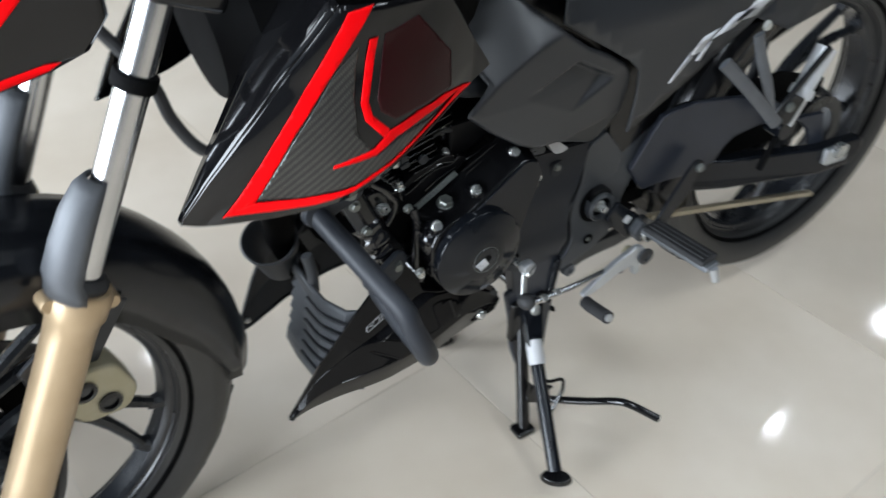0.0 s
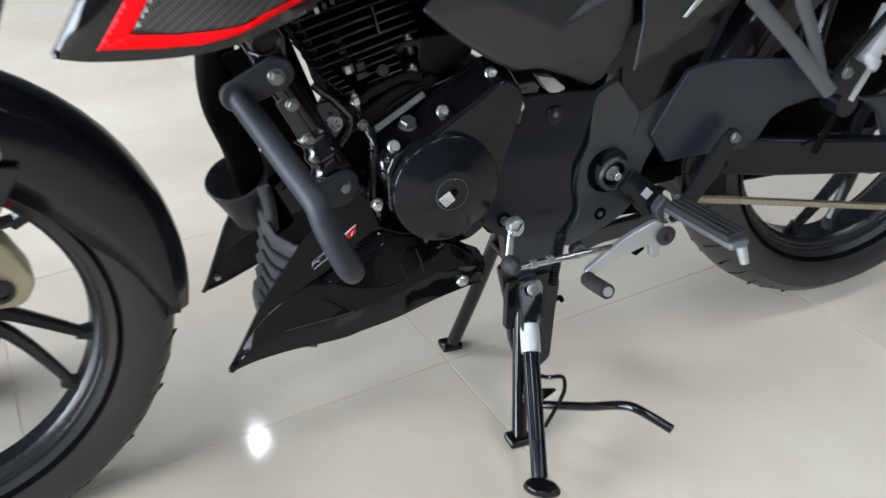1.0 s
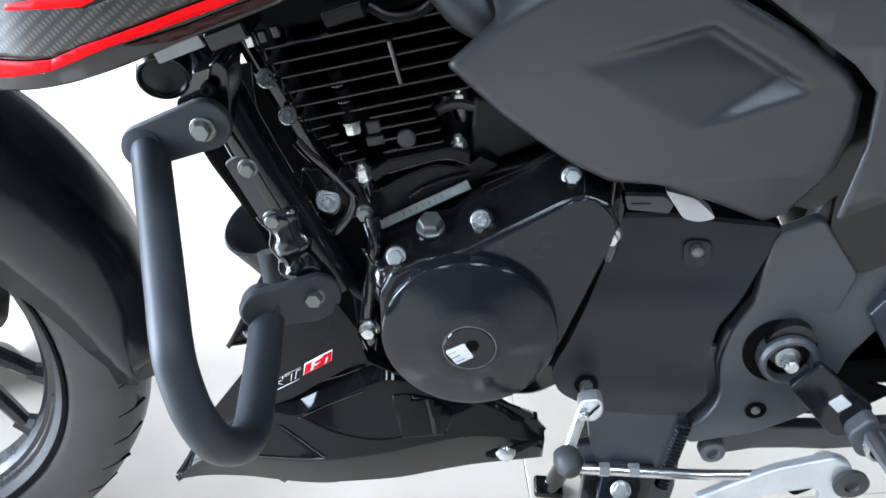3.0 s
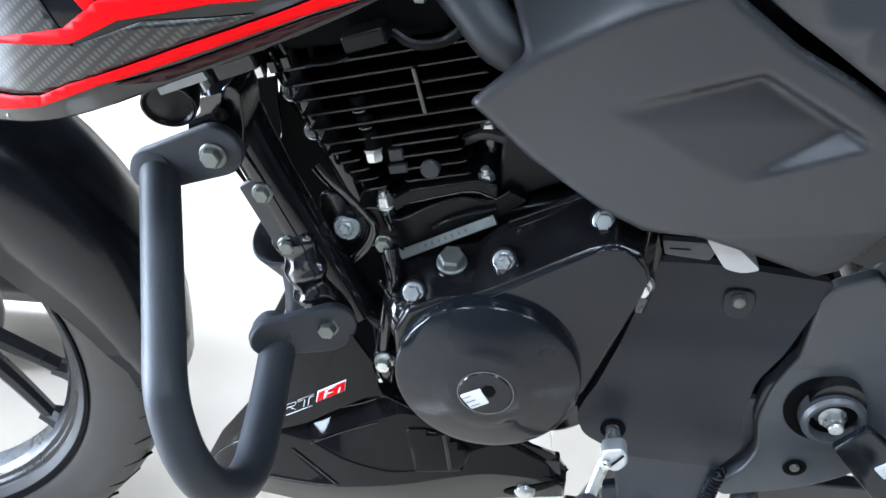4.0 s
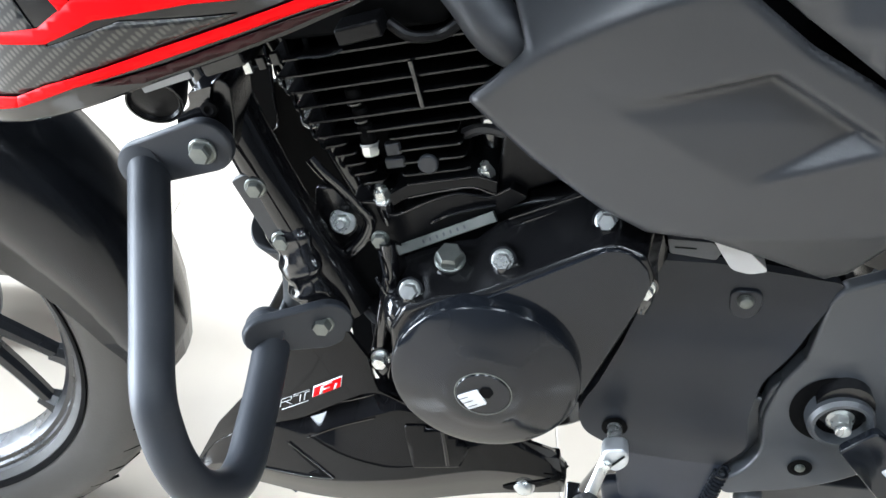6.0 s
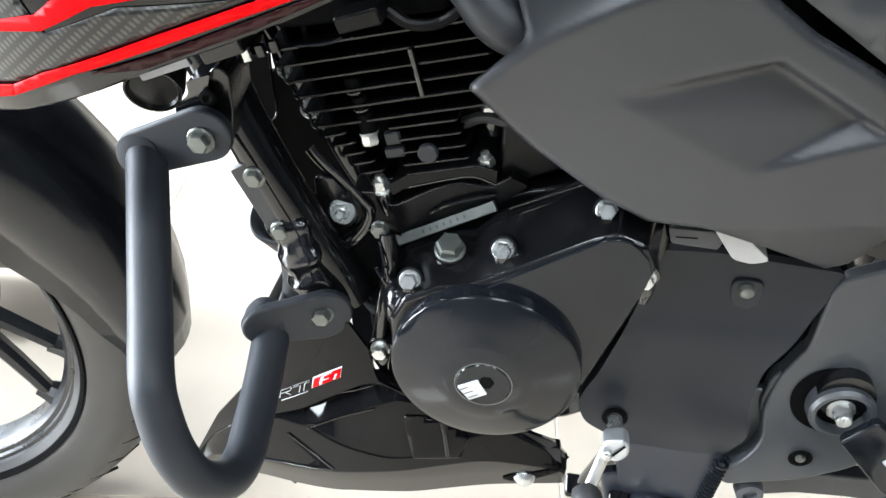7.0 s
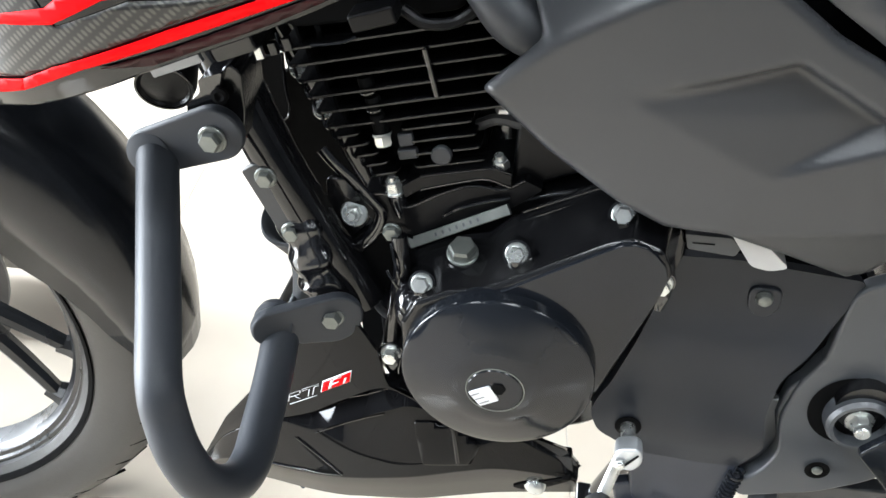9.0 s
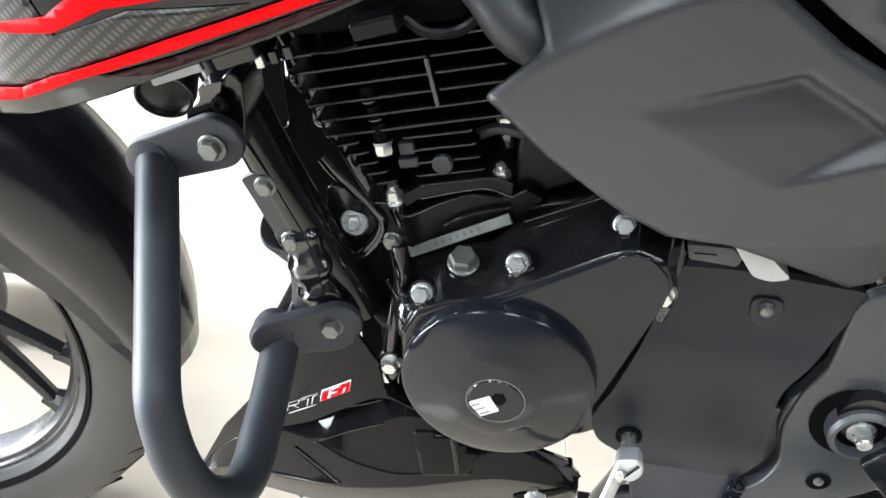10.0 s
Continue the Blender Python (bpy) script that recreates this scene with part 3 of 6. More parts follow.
def build_shroud(mirror):
    under = [(-0.183, 0.624), (-0.15, 0.6195), (-0.092, 0.6190), (-0.057, 0.6230), (-0.021, 0.6310), (0.004, 0.6390), (0.035, 0.6500), (0.083, 0.6645), (0.132, 0.6835), (0.16, 0.70)]
    over = [(-0.183, 0.6243), (-0.153, 0.668), (-0.118, 0.711), (-0.072, 0.765), (-0.02, 0.82), (0.10, 0.80), (0.16, 0.7005)]
    bm = bmesh.new()
    rows = []
    for k in range(101):
        x = -0.183 + 0.343 * k / 100
        lo, hi = smooth(under, x), lerp(over, x)
        rows.append([bm.verts.new((x, shroud_depth(x, lo + (hi - lo) * t), lo + (hi - lo) * t)) for t in [(i / 34) ** 1.4 for i in range(35)]])
    for p, q in zip(rows, rows[1:]):
        for i in range(34):
            bm.faces.new((p[i], p[i + 1], q[i + 1], q[i]))
    bmesh.ops.remove_doubles(bm, verts=bm.verts, dist=0.00002)
    s = finish("tank_shroud", bm, GLOSS, BIKE, "gloss black tank shroud with red stripe graphics", solid=0.004, side=-1.0, angle=50)
    stripes = [
        [(-0.147, 0.629), (-0.118, 0.643), (-0.077, 0.706), (0.01, 0.816), (-0.015, 0.813), (-0.051, 0.762), (-0.093, 0.705)],
        [(-0.147, 0.6305), (-0.095, 0.6295), (-0.065, 0.631), (-0.029, 0.6395), (-0.027, 0.646), (-0.045, 0.6435), (-0.082, 0.641), (-0.118, 0.643)],
        [(-0.029, 0.6395), (0.003, 0.6525), (0.042, 0.6635), (0.105, 0.681), (0.135, 0.687), (0.12, 0.692), (0.089, 0.6825), (0.043, 0.670), (-0.01, 0.6535), (-0.027, 0.646)],
        [(-0.047, 0.670), (-0.004, 0.674), (0.02, 0.685), (0.06, 0.690), (0.12, 0.690), (0.135, 0.6875), (0.09, 0.699), (0.05, 0.699), (0.012, 0.694), (-0.006, 0.681), (-0.046, 0.673)],
        [(0.006, 0.689), (0.013, 0.6955), (-0.003, 0.714), (-0.005, 0.728), (0.012, 0.785), (0.003, 0.785), (-0.013, 0.728), (-0.011, 0.711)],
    ]
    parts = [s]
    parts.append(decal("carbon_panel", [(-0.116, 0.646), (-0.082, 0.6425), (-0.045, 0.645), (-0.026, 0.648), (0.043, 0.672), (0.078, 0.683), (0.03, 0.684), (-0.004, 0.6725), (-0.020, 0.700), (-0.018, 0.735), (-0.008, 0.780), (-0.030, 0.762), (-0.076, 0.7035)], shroud_depth, CARBON, s, 0.0009, label="carbon weave film"))
    parts.append(decal("dark_red_panel", [(0.02, 0.703), (0.10, 0.702), (0.10, 0.74), (0.06, 0.79), (0.02, 0.785), (0.004, 0.728), (0.006, 0.715)], shroud_depth, MAROON, s, 0.0006))
    for p in stripes:
        parts.append(decal("red_stripe", p, shroud_depth, RED, s, 0.0015, label="bright red vinyl stripe"))
    parts.append(decal("dark_red_edge", [(0.032, 0.6515), (0.050, 0.6570), (0.083, 0.6668), (0.128, 0.6835), (0.132, 0.6848), (0.10, 0.6775), (0.042, 0.660), (0.010, 0.6525)], shroud_depth, MAROON, s, 0.0011))
    if mirror:
        for p in parts:
            p.data.transform(Matrix.Diagonal((1, -1, 1, 1)))
            p.data.flip_normals()
    return s


COVER = [(0.169, 0.605), (0.206, 0.570), (0.248, 0.5385), (0.277, 0.5225), (0.312, 0.5185), (0.350, 0.500), (0.394, 0.4755), (0.408, 0.482), (0.429, 0.526), (0.4345, 0.553), (0.432, 0.583), (0.419, 0.599),
         (0.381, 0.626), (0.345, 0.646), (0.306, 0.676), (0.26, 0.72), (0.178, 0.69), (0.188, 0.660), (0.201, 0.635)]


def edge_distance(poly, x, z):
    best = 1.0
    for i in range(len(poly)):
        (ax, az), (bx, bz) = poly[i], poly[(i + 1) % len(poly)]
        dx, dz = bx - ax, bz - az
        t = min(1.0, max(0.0, ((x - ax) * dx + (z - az) * dz) / (dx * dx + dz * dz)))
        best = min(best, math.hypot(x - ax - t * dx, z - az - t * dz))
    return best


def cover_depth(x, z):
    """Keel near the top, hollow under a ledge, tucked-in lower rear."""
    y = smooth([(0.16, -0.099), (0.25, -0.105), (0.33, -0.102), (0.44, -0.090)], x) + 0.10 * max(0.0, 0.60 - z)
    keel = smooth([(0.165, 0.606), (0.201, 0.6335), (0.258, 0.666), (0.306, 0.682), (0.35, 0.70)], x)
    over = z - keel + 0.004
    if over > 0:
        y += 1.15 * over * over / (over + 0.003)
    tuck = lerp([(0.28, 0.5205), (0.43, 0.527)], x) - z
    if tuck > 0:
        y += 0.32 * tuck
    ledge = lerp([(0.24, 0.6105), (0.330, 0.6335), (0.404, 0.588), (0.44, 0.55)], x)
    below = ledge - z
    if below > 0:
        # hollow: a floor sinking to the upper rear, closed below by a slanting lip
        sink = ((x - 0.242) * 0.049 + (z - 0.611) * 0.086) / 0.09898 / 0.075 * 0.0165
        rise = ((z - 0.5595) * 0.086 - (x - 0.318) * 0.0285) / 0.0906 * 0.9
        y += max(0.0, min(sink, rise, 0.019)) * step(below, 0.0, 0.009)
    near = edge_distance(COVER, x, z)
    if near < 0.005:
        y += 0.004 * (1 - near / 0.005) ** 2
    return y


def build_side_cover():
    return finish("side_cover", sheet(rounded(COVER, 0.005), cover_depth, 0.0028), PANEL, BIKE, "satin charcoal faceted side cover", solid=0.003, angle=60)


def build_tail():
    def depth(x, z):
        return -0.098 + 0.03 * max(0, (z - 0.66)) / 0.08 - 0.0 * x
    tail = finish("tail_panel", sheet([(0.310, 0.681), (0.4195, 0.605), (0.4365, 0.587), (0.4385, 0.553), (0.430, 0.497), (0.53, 0.545), (0.64, 0.605), (0.80, 0.70), (0.82, 0.76), (0.34, 0.76), (0.325, 0.72)], depth, 0.02), PANEL, BIKE, "satin charcoal tail panel", solid=0.004, side=-1.0, bevel=0.0)
    # brushed silver graphic of ragged strokes
    for poly in ([(0.491, 0.553), (0.497, 0.552), (0.53, 0.58), (0.525, 0.59)], [(0.52, 0.582), (0.545, 0.585), (0.575, 0.612), (0.545, 0.606)], [(0.536, 0.573), (0.546, 0.571), (0.563, 0.596), (0.552, 0.594)],
                 [(0.56, 0.598), (0.60, 0.605), (0.64, 0.625), (0.60, 0.625)], [(0.60, 0.612), (0.64, 0.612), (0.70, 0.655), (0.65, 0.645)]):
        decal("graphic_stroke", poly, depth, GRAPHIC, tail, 0.001, 0.03, "silver brush stroke graphic")
    finish("subframe_cover", prism([(0.25, 0.60), (0.40, 0.49), (0.43, 0.48), (0.50, 0.54), (0.66, 0.63), (0.78, 0.70), (0.78, 0.75), (0.27, 0.75)], -0.056, 0.056), ENGINE, BIKE)
    seat = finish("seat", sheet([(0.28, 0.76), (0.84, 0.76), (0.88, 0.80), (0.60, 0.815), (0.45, 0.79), (0.30, 0.81)], lambda x, z: -0.11 + 0.5 * (z - 0.76), 0.03), GRIP, BIKE, "black vinyl seat", solid=0.01, side=-1.0)
    return tail


def build_cowl():
    """Headlamp cowl wings with their red edge stripes."""
    for s in (-1, 1):
        depth = lambda x, z: s * (0.075 + 0.12 * (x + 0.3) * (x > -0.3))
        wing = [(-0.340, 0.763), (-0.297, 0.7665), (-0.247, 0.7775), (-0.212, 0.790), (-0.190, 0.818), (-0.19, 0.90), (-0.28, 0.92), (-0.34, 0.86), (-0.352, 0.80)]
        w = finish("headlamp_cowl", sheet(wing, depth, 0.01), GLOSS, BIKE, "gloss black headlamp cowl with red edge", solid=0.004, side=s * 1.0)
        lift = lambda x, z: depth(x, z) + s * 0.001
        for poly in ([(-0.338, 0.765), (-0.297, 0.7685), (-0.247, 0.7795), (-0.236, 0.785), (-0.250, 0.7855), (-0.297, 0.777), (-0.327, 0.776)], [(-0.338, 0.765), (-0.327, 0.776), (-0.272, 0.825), (-0.222, 0.872), (-0.234, 0.873), (-0.285, 0.829), (-0.342, 0.783)]):
            finish("red_stripe", sheet(poly, lift, 0.01), RED, w, "bright red vinyl stripe", solid=0.0003)


build_cowl()
build_shroud(False)
# inner face of the shroud's leading edge, turning in towards the steering head
bm = bmesh.new()
rows = []
for k in range(25):
    w = k / 24
    x = -0.1815 + 0.1615 * w
    z = lerp([(-0.183, 0.6243), (-0.153, 0.668), (-0.118, 0.711), (-0.072, 0.765), (-0.02, 0.82)], x) - 0.001
    y = shroud_depth(x, z) + 0.001
    rows.append([bm.verts.new((x + 0.012 * w * t, y + (0.006 + 0.115 * w) * t, z + 0.004 * math.sin(3.1 * t) * w)) for t in (0.0, 0.15, 0.4, 0.7, 1.0)])
for p, q in zip(rows, rows[1:]):
    for i in range(4):
        bm.faces.new((p[i], p[i + 1], q[i + 1], q[i]))
finish("shroud_return", bm, GLOSS, BIKE, "gloss black inner face of tank shroud", solid=0.002, angle=50)
build_shroud(True)
build_side_cover()
build_tail()
# fuel tank between the shrouds
bm = lathe([(0, -0.16), (0.07, -0.155), (0.1, -0.12), (0.11, 0.0), (0.1, 0.12), (0.07, 0.155), (0, 0.16)], (0.06, 0, 0.76), (1, 0, 0.12), 32)
finish("fuel_tank", bm, SHADE_DULL_BLACK, BIKE, "gloss black fuel tank")


def build_heel_plate():
    out = [(0.4422, 0.4727), (0.4254, 0.4339), (0.4087, 0.3983), (0.3919, 0.3669), (0.3856, 0.3355), (0.3905, 0.303), (0.3800, 0.281), (0.361, 0.2677), (0.3697, 0.2555), (0.3912, 0.2608), (0.4243, 0.2686), (0.4558, 0.2838), (0.4726, 0.2968),
           (0.4862, 0.3438), (0.5338, 0.4099), (0.5676, 0.455), (0.6568, 0.5186), (0.7214, 0.5934), (0.6907, 0.6108), (0.5472, 0.5319), (0.47, 0.50)]
    body = prism(rounded(out, 0.01), -0.052, -0.038)
    for v in body.verts:
        v.co.y += 0.11 * (v.co.z - 0.356)
    plate = finish("frame_plate", body, HEEL, BIKE, "satin charcoal frame cover plate", bevel=0.004, seg=3)
    edge = [(0.4430, 0.4700), (0.4150, 0.4560), (0.4095, 0.4450), (0.4075, 0.4255), (0.4050, 0.3900), (0.3960, 0.3720), (0.3870, 0.3620), (0.3835, 0.3350), (0.3895, 0.3080), (0.45, 0.30), (0.48, 0.42)]
    finish("plate_shoulder", prism(rounded(edge, 0.006), -0.0490, -0.036), HEEL, plate, bevel=0.003)
    finish("plate_web", prism(rounded([(0.352, 0.262), (0.372, 0.256), (0.395, 0.262), (0.405, 0.300), (0.400, 0.345), (0.372, 0.345), (0.356, 0.300)], 0.004), -0.044, -0.037), HEEL, plate, bevel=0.002)
    c = Vector((0.4365, -0.0545, 0.3475))
    lean = Vector((0, -1, 0.11))
    # flat black disc, set forward, paints the recess shade beside the ring
    finish("pivot_well_shade", lathe([(0.0, 0.0), (0.0285, 0.0), (0.0295, 0.0008), (0.0, 0.001)], (0.4315, -0.0520 + 0.11 * (0.3500 - 0.356), 0.3500), lean, 40), SHADE_DULL_BLACK, plate)
    finish("pivot_ring", lathe([(0.0172, -0.004), (0.0172, 0.009), (0.0185, 0.0120), (0.0210, 0.0120), (0.0232, 0.009), (0.0240, -0.004)], c, (0, -1, 0), 48, True), HEEL, plate)
    # black floor carries the shade inside the ring
    finish("ring_floor_shade", lathe([(0, 0.0), (0.0175, 0.0), (0.0175, 0.002), (0, 0.002)], c + Vector((0, -0.001, 0)), (0, -1, 0), 32), SHADE_DULL_BLACK, plate)
    bolt(plate, c + Vector((0, -0.004, 0)), af=0.0125, h=0.009, washer=0.0105)
    finish("pivot_stud", lathe([(0, 0), (0.0055, 0), (0.0055, 0.004), (0.0045, 0.005), (0, 0.005)], c + Vector((0, -0.013, 0)), (0, -1, 0), 20), ZINC, plate)
    finish("inner_web", prism(rounded([(0.395, 0.262), (0.424, 0.2605), (0.448, 0.262), (0.477, 0.263), (0.506, 0.2595), (0.545, 0.2880), (0.520, 0.2990), (0.566, 0.2990), (0.560, 0.345), (0.500, 0.36), (0.43, 0.34)], 0.003), -0.030, -0.024), SHADE_DULL_BLACK, plate)
    # raised black disc paints the shade of the screw's recess
    finish("screw_recess_shade", lathe([(0, 0), (0.0085, 0), (0.009, 0.0006), (0.006, 0.0006), (0.0055, 0.0002), (0, 0.0002)], (0.4205, -0.0594, 0.2925), (0, -1, 0), 24), SHADE_DULL_BLACK, plate)
    bolt(plate, (0.4205, -0.0595, 0.2925), af=0.006, h=0.0025, mat=OLIVE_ZINC, dome=True, name="screw")


build_heel_plate()


# ---- engine ----
TILT_CYL = Matrix.Translation((0.11, 0.0, 0.55)) @ Matrix.Rotation(radians(-11.4), 4, "Y")


def plate_fin(x0, x1, z, y0, y1, back, r, thick):
    """One level cooling fin with rounded front corners."""
    pts = rounded([(x0, y0), (x1, y1), (x1, back), (x0, back)], r, 5)
    bm = bmesh.new()
    a = [bm.verts.new((x, y, z - thick)) for x, y in pts]
    b = [bm.verts.new((x, y, z + thick)) for x, y in pts]
    bm.faces.new(a)
    bm.faces.new(b)
    for i in range(len(a)):
        bm.faces.new((a[i], a[(i + 1) % len(a)], b[(i + 1) % len(a)], b[i]))
    return move(bm, TILT_CYL)


def build_cylinder():
    cyl = tagged(new("cylinder"), "black finned engine cylinder")
    cyl.parent = BIKE
    finish("barrel", move(prism(rounded([(-0.034, -0.06), (0.05, -0.06), (0.05, 0.085), (-0.040, 0.085)], 0.012), -0.026, 0.06), TILT_CYL), SHADE_DULL_BLACK, cyl)
    # long fins, each with a hooked front edge reaching up towards the one above
    for k in range(6):
        z, x0 = 0.0601 - 0.0110 * k, -0.0592 + 0.0027 * k
        finish("fin", plate_fin(x0, 0.080, z, -0.052, -0.047, 0.055, 0.007, 0.0011), FINS, cyl, bevel=0.0007, seg=2)
        hook = tube([(x0 + 0.0035, -0.0515, z), (x0 + 0.0008, -0.0500, z + 0.0012), (x0 - 0.0006, -0.0475, z + 0.0040), (x0 - 0.0012, -0.0440, z + 0.0085)], (0.0013, 0.0009), 8, 4)
        finish("fin_hook", move(hook, TILT_CYL), GLEAM, cyl)
        finish("fin_web", move(box((x0 + 0.012, -0.030, z + 0.0055), (0.002, 0.026, 0.011)), TILT_CYL), SHADE_DULL_BLACK, cyl)
    for k in range(6):
        z, x0 = -0.0044 - 0.0076 * k, -0.0437 + 0.0046 * k
        finish("fin", plate_fin(x0, x0 + 0.018, z, -0.048, -0.046, 0.03, 0.005, 0.0010), FINS, cyl, bevel=0.0006)
        hook = tube([(x0 + 0.003, -0.0478, z), (x0 + 0.0004, -0.0462, z + 0.0010), (x0 - 0.0008, -0.0435, z + 0.0050)], (0.0013, 0.0009), 8, 4)
        finish("fin_hook", move(hook, TILT_CYL), GLEAM, cyl)
    for k in range(5):
        z, x0 = -0.0043 - 0.0094 * k, 0.0010 + 0.0010 * k
        finish("fin", plate_fin(x0, 0.048 + 0.001 * k, z, -0.0465, -0.0455, 0.03, 0.004, 0.0010), FINS, cyl, bevel=0.0006)
    finish("rib", move(tube([(0.0305, -0.0525, 0.050), (0.0314, -0.0525, 0.019)], 0.0017, 8), TILT_CYL), GLEAM, cyl)
    # long studs running down past the fins to their nuts
    for x, z0, z1, y in ((-0.0130, 0.034, 0.0225, -0.044), (-0.0115, 0.0205, 0.0105, -0.045), (-0.0110, 0.0090, -0.0060, -0.046)):
        finish("stud", move(lathe([(0, 0), (0.0046, 0), (0.0050, 0.0012), (0.0050, (z0 - z1) - 0.0012), (0.0044, z0 - z1), (0, z0 - z1)], (x, y, z1), (0, 0, 1), 16), TILT_CYL), SHADE_DULL_BLACK, cyl)
        finish("stud_ring", move(lathe([(0.0045, 0.0), (0.0058, 0.0004), (0.0058, 0.0016), (0.0045, 0.0020)], (x, y, z1 + 0.0005), (0, 0, 1), 18, True), TILT_CYL), GLEAM, cyl)
    q = TILT_CYL @ Vector((-0.0110, -0.046, -0.0050))
    bolt(cyl, q, TILT_CYL.to_3x3() @ Vector((0, -0.25, -1)), 0.0102, 0.0085, 0.0062)
    for x, z, w, h in ((0.0030, -0.0120, 0.010, 0.009), (0.0020, -0.0225, 0.013, 0.007)):
        finish("hose_clip", move(box((x, -0.0440, z), (w, 0.005, h)), TILT_CYL), PANEL_DARK, cyl, bevel=0.0012)
    finish("plug", lathe([(0, 0), (0.0066, 0), (0.0068, 0.003), (0.0058, 0.004), (0.003, 0.0043), (0, 0.0038)], (0.139, -0.0475, 0.532), (0, -1, 0), 24), PANEL_DARK, cyl)
    for x, z in ((-0.03, 0.098), (0.012, 0.102), (0.045, 0.095)):
        bolt(cyl, TILT_CYL @ Vector((x, -0.052, z)), (0, -1, 0), 0.009, 0.006, mat=OLIVE_ZINC)
    # cylinder head behind the tank, with its injector block and cables
    head = finish("cylinder_head", move(prism(rounded([(-0.054, 0.070), (0.06, 0.066), (0.062, 0.10), (0.03, 0.125), (-0.03, 0.125), (-0.058, 0.10)], 0.012), -0.046, 0.055), TILT_CYL), SHADE_DULL_BLACK, BIKE, bevel=0.004)
    finish("head_rib", tube([(0.062, -0.055, 0.604), (0.080, -0.056, 0.607), (0.090, -0.055, 0.611)], 0.0012, 8, 4), GLEAM, head)
    finish("injector_block", box((0.103, -0.058, 0.627), (0.028, 0.02, 0.011), Matrix.Rotation(radians(-17), 4, "Y")), FLANGE, head, bevel=0.002)
    finish("head_cable", tube([(0.118, -0.052, 0.628), (0.132, -0.056, 0.622), (0.150, -0.054, 0.624), (0.166, -0.05, 0.636)], 0.0036, 10, 5), FLANGE, head)


build_cylinder()


def build_crankcase():
    case = finish("crankcase", prism(rounded([(0.092, 0.34), (0.088, 0.43), (0.118, 0.474), (0.165, 0.497), (0.262, 0.52), (0.30, 0.49), (0.30, 0.33), (0.24, 0.29), (0.15, 0.29), (0.10, 0.32)], 0.012), -0.045, 0.11), ENGINE, BIKE, "black engine crankcase", bevel=0.005)
    # left case half, its top sloping inwards
    outer = [(0.120, 0.385), (0.119, 0.432), (0.128, 0.450), (0.150, 0.462), (0.170, 0.466), (0.183, 0.472), (0.2465, 0.509), (0.262, 0.5145), (0.279, 0.508), (0.286, 0.492), (0.281, 0.472), (0.250, 0.385)]
    inner = [(0.113, 0.380), (0.112, 0.446), (0.120, 0.460), (0.148, 0.474), (0.172, 0.479), (0.186, 0.494), (0.2495, 0.531), (0.266, 0.532), (0.288, 0.515), (0.294, 0.495), (0.288, 0.470), (0.255, 0.380)]
    finish("left_cover", frustum(outer, -0.1005, inner, -0.050), ENGINE, case, bevel=0.004, seg=3)
    wing = [(0.1690, 0.4592), (0.1980, 0.4775), (0.2465, 0.5078), (0.2540, 0.5122), (0.2620, 0.5136), (0.2690, 0.5118), (0.2750, 0.5072), (0.2810, 0.4995), (0.2838, 0.4900), (0.2815, 0.4790), (0.250, 0.392), (0.19, 0.40)]
    finish("alternator_wing", prism(wing, -0.1025, -0.060), CASE, case, "semi-matte black cover wing", bevel=0.0010, seg=3)
    c = Vector((0.1845, 0, 0.4045))
    disc = finish("alternator_cover", lathe([(0, 0.090), (0.0640, 0.090), (0.0640, 0.1098), (0.0637, 0.1110), (0.0630, 0.1119), (0.0617, 0.1126), (0.058, 0.1140), (0.050, 0.1168), (0.040, 0.1200), (0.034, 0.1216), (0.029, 0.1236), (0.022, 0.1243), (0, 0.1246)], c, (0, -1, 0), 96), CASE, case, "round semi-matte black alternator cover")
    finish("plug_groove", lathe([(0.0186, 0.0), (0.0192, 0.0), (0.0192, 0.0006), (0.0186, 0.0006)], (0.185, -0.1242, 0.4045), (0, -1, 0), 48, True), OLIVE_ZINC, disc)
    finish("timing_plug", lathe([(0, 0.0), (0.0183, 0), (0.0175, 0.0008), (0, 0.001)], (0.185, -0.1245, 0.4045), (0, -1, 0), 40), CASE, disc)
    finish("plug_land", lathe([(0.0255, 0.0), (0.0262, 0.0006), (0.0285, 0.0006), (0.0292, 0.0)], (0.185, -0.1230, 0.4045), (0, -1, 0), 56, True), CASE, disc)
    finish("hex_socket", lathe([(0, 0), (0.0050, 0), (0.0050, 0.0013), (0, 0.0013)], (0.1870, -0.1250, 0.4072), (0, -1, 0), 6), SHADE_DULL_BLACK, disc)
    finish("label_sticker", prism(rounded([(0.1680, 0.4020), (0.1815, 0.4095), (0.1880, 0.3980), (0.1760, 0.3910)], 0.001), -0.1268, -0.1255), STICKER, disc, "small white square sticker")
    for i in range(3):
        q = Vector((0.1722 + 0.0032 * i, -0.1270, 0.4012 - 0.0030 * i))
        finish("print_bar", box(q, (0.0070, 0.0004, 0.0004), Matrix.Rotation(radians(-30), 4, "Y")), BRACKET, disc, flat=True)
    for p, axis in (((0.254, -0.080, 0.519), (0, -0.9, 0.44)), ((0.192, -0.087, 0.488), (0, -0.9, 0.44)), ((0.132, -0.090, 0.459), (0, -0.9, 0.44)), ((0.108, -0.086, 0.391), (0, -1, 0)), ((0.281, -0.094, 0.481), (0, -1, 0)), ((0.215, -0.085, 0.348), (0, -1, 0)), ((0.165, -0.085, 0.345), (0, -1, 0))):
        v = Vector(p)
        finish("boss", lathe([(0, -0.04), (0.0095, -0.04), (0.0088, 0.0), (0, 0.0)], v, axis, 20), GLEAM, case)
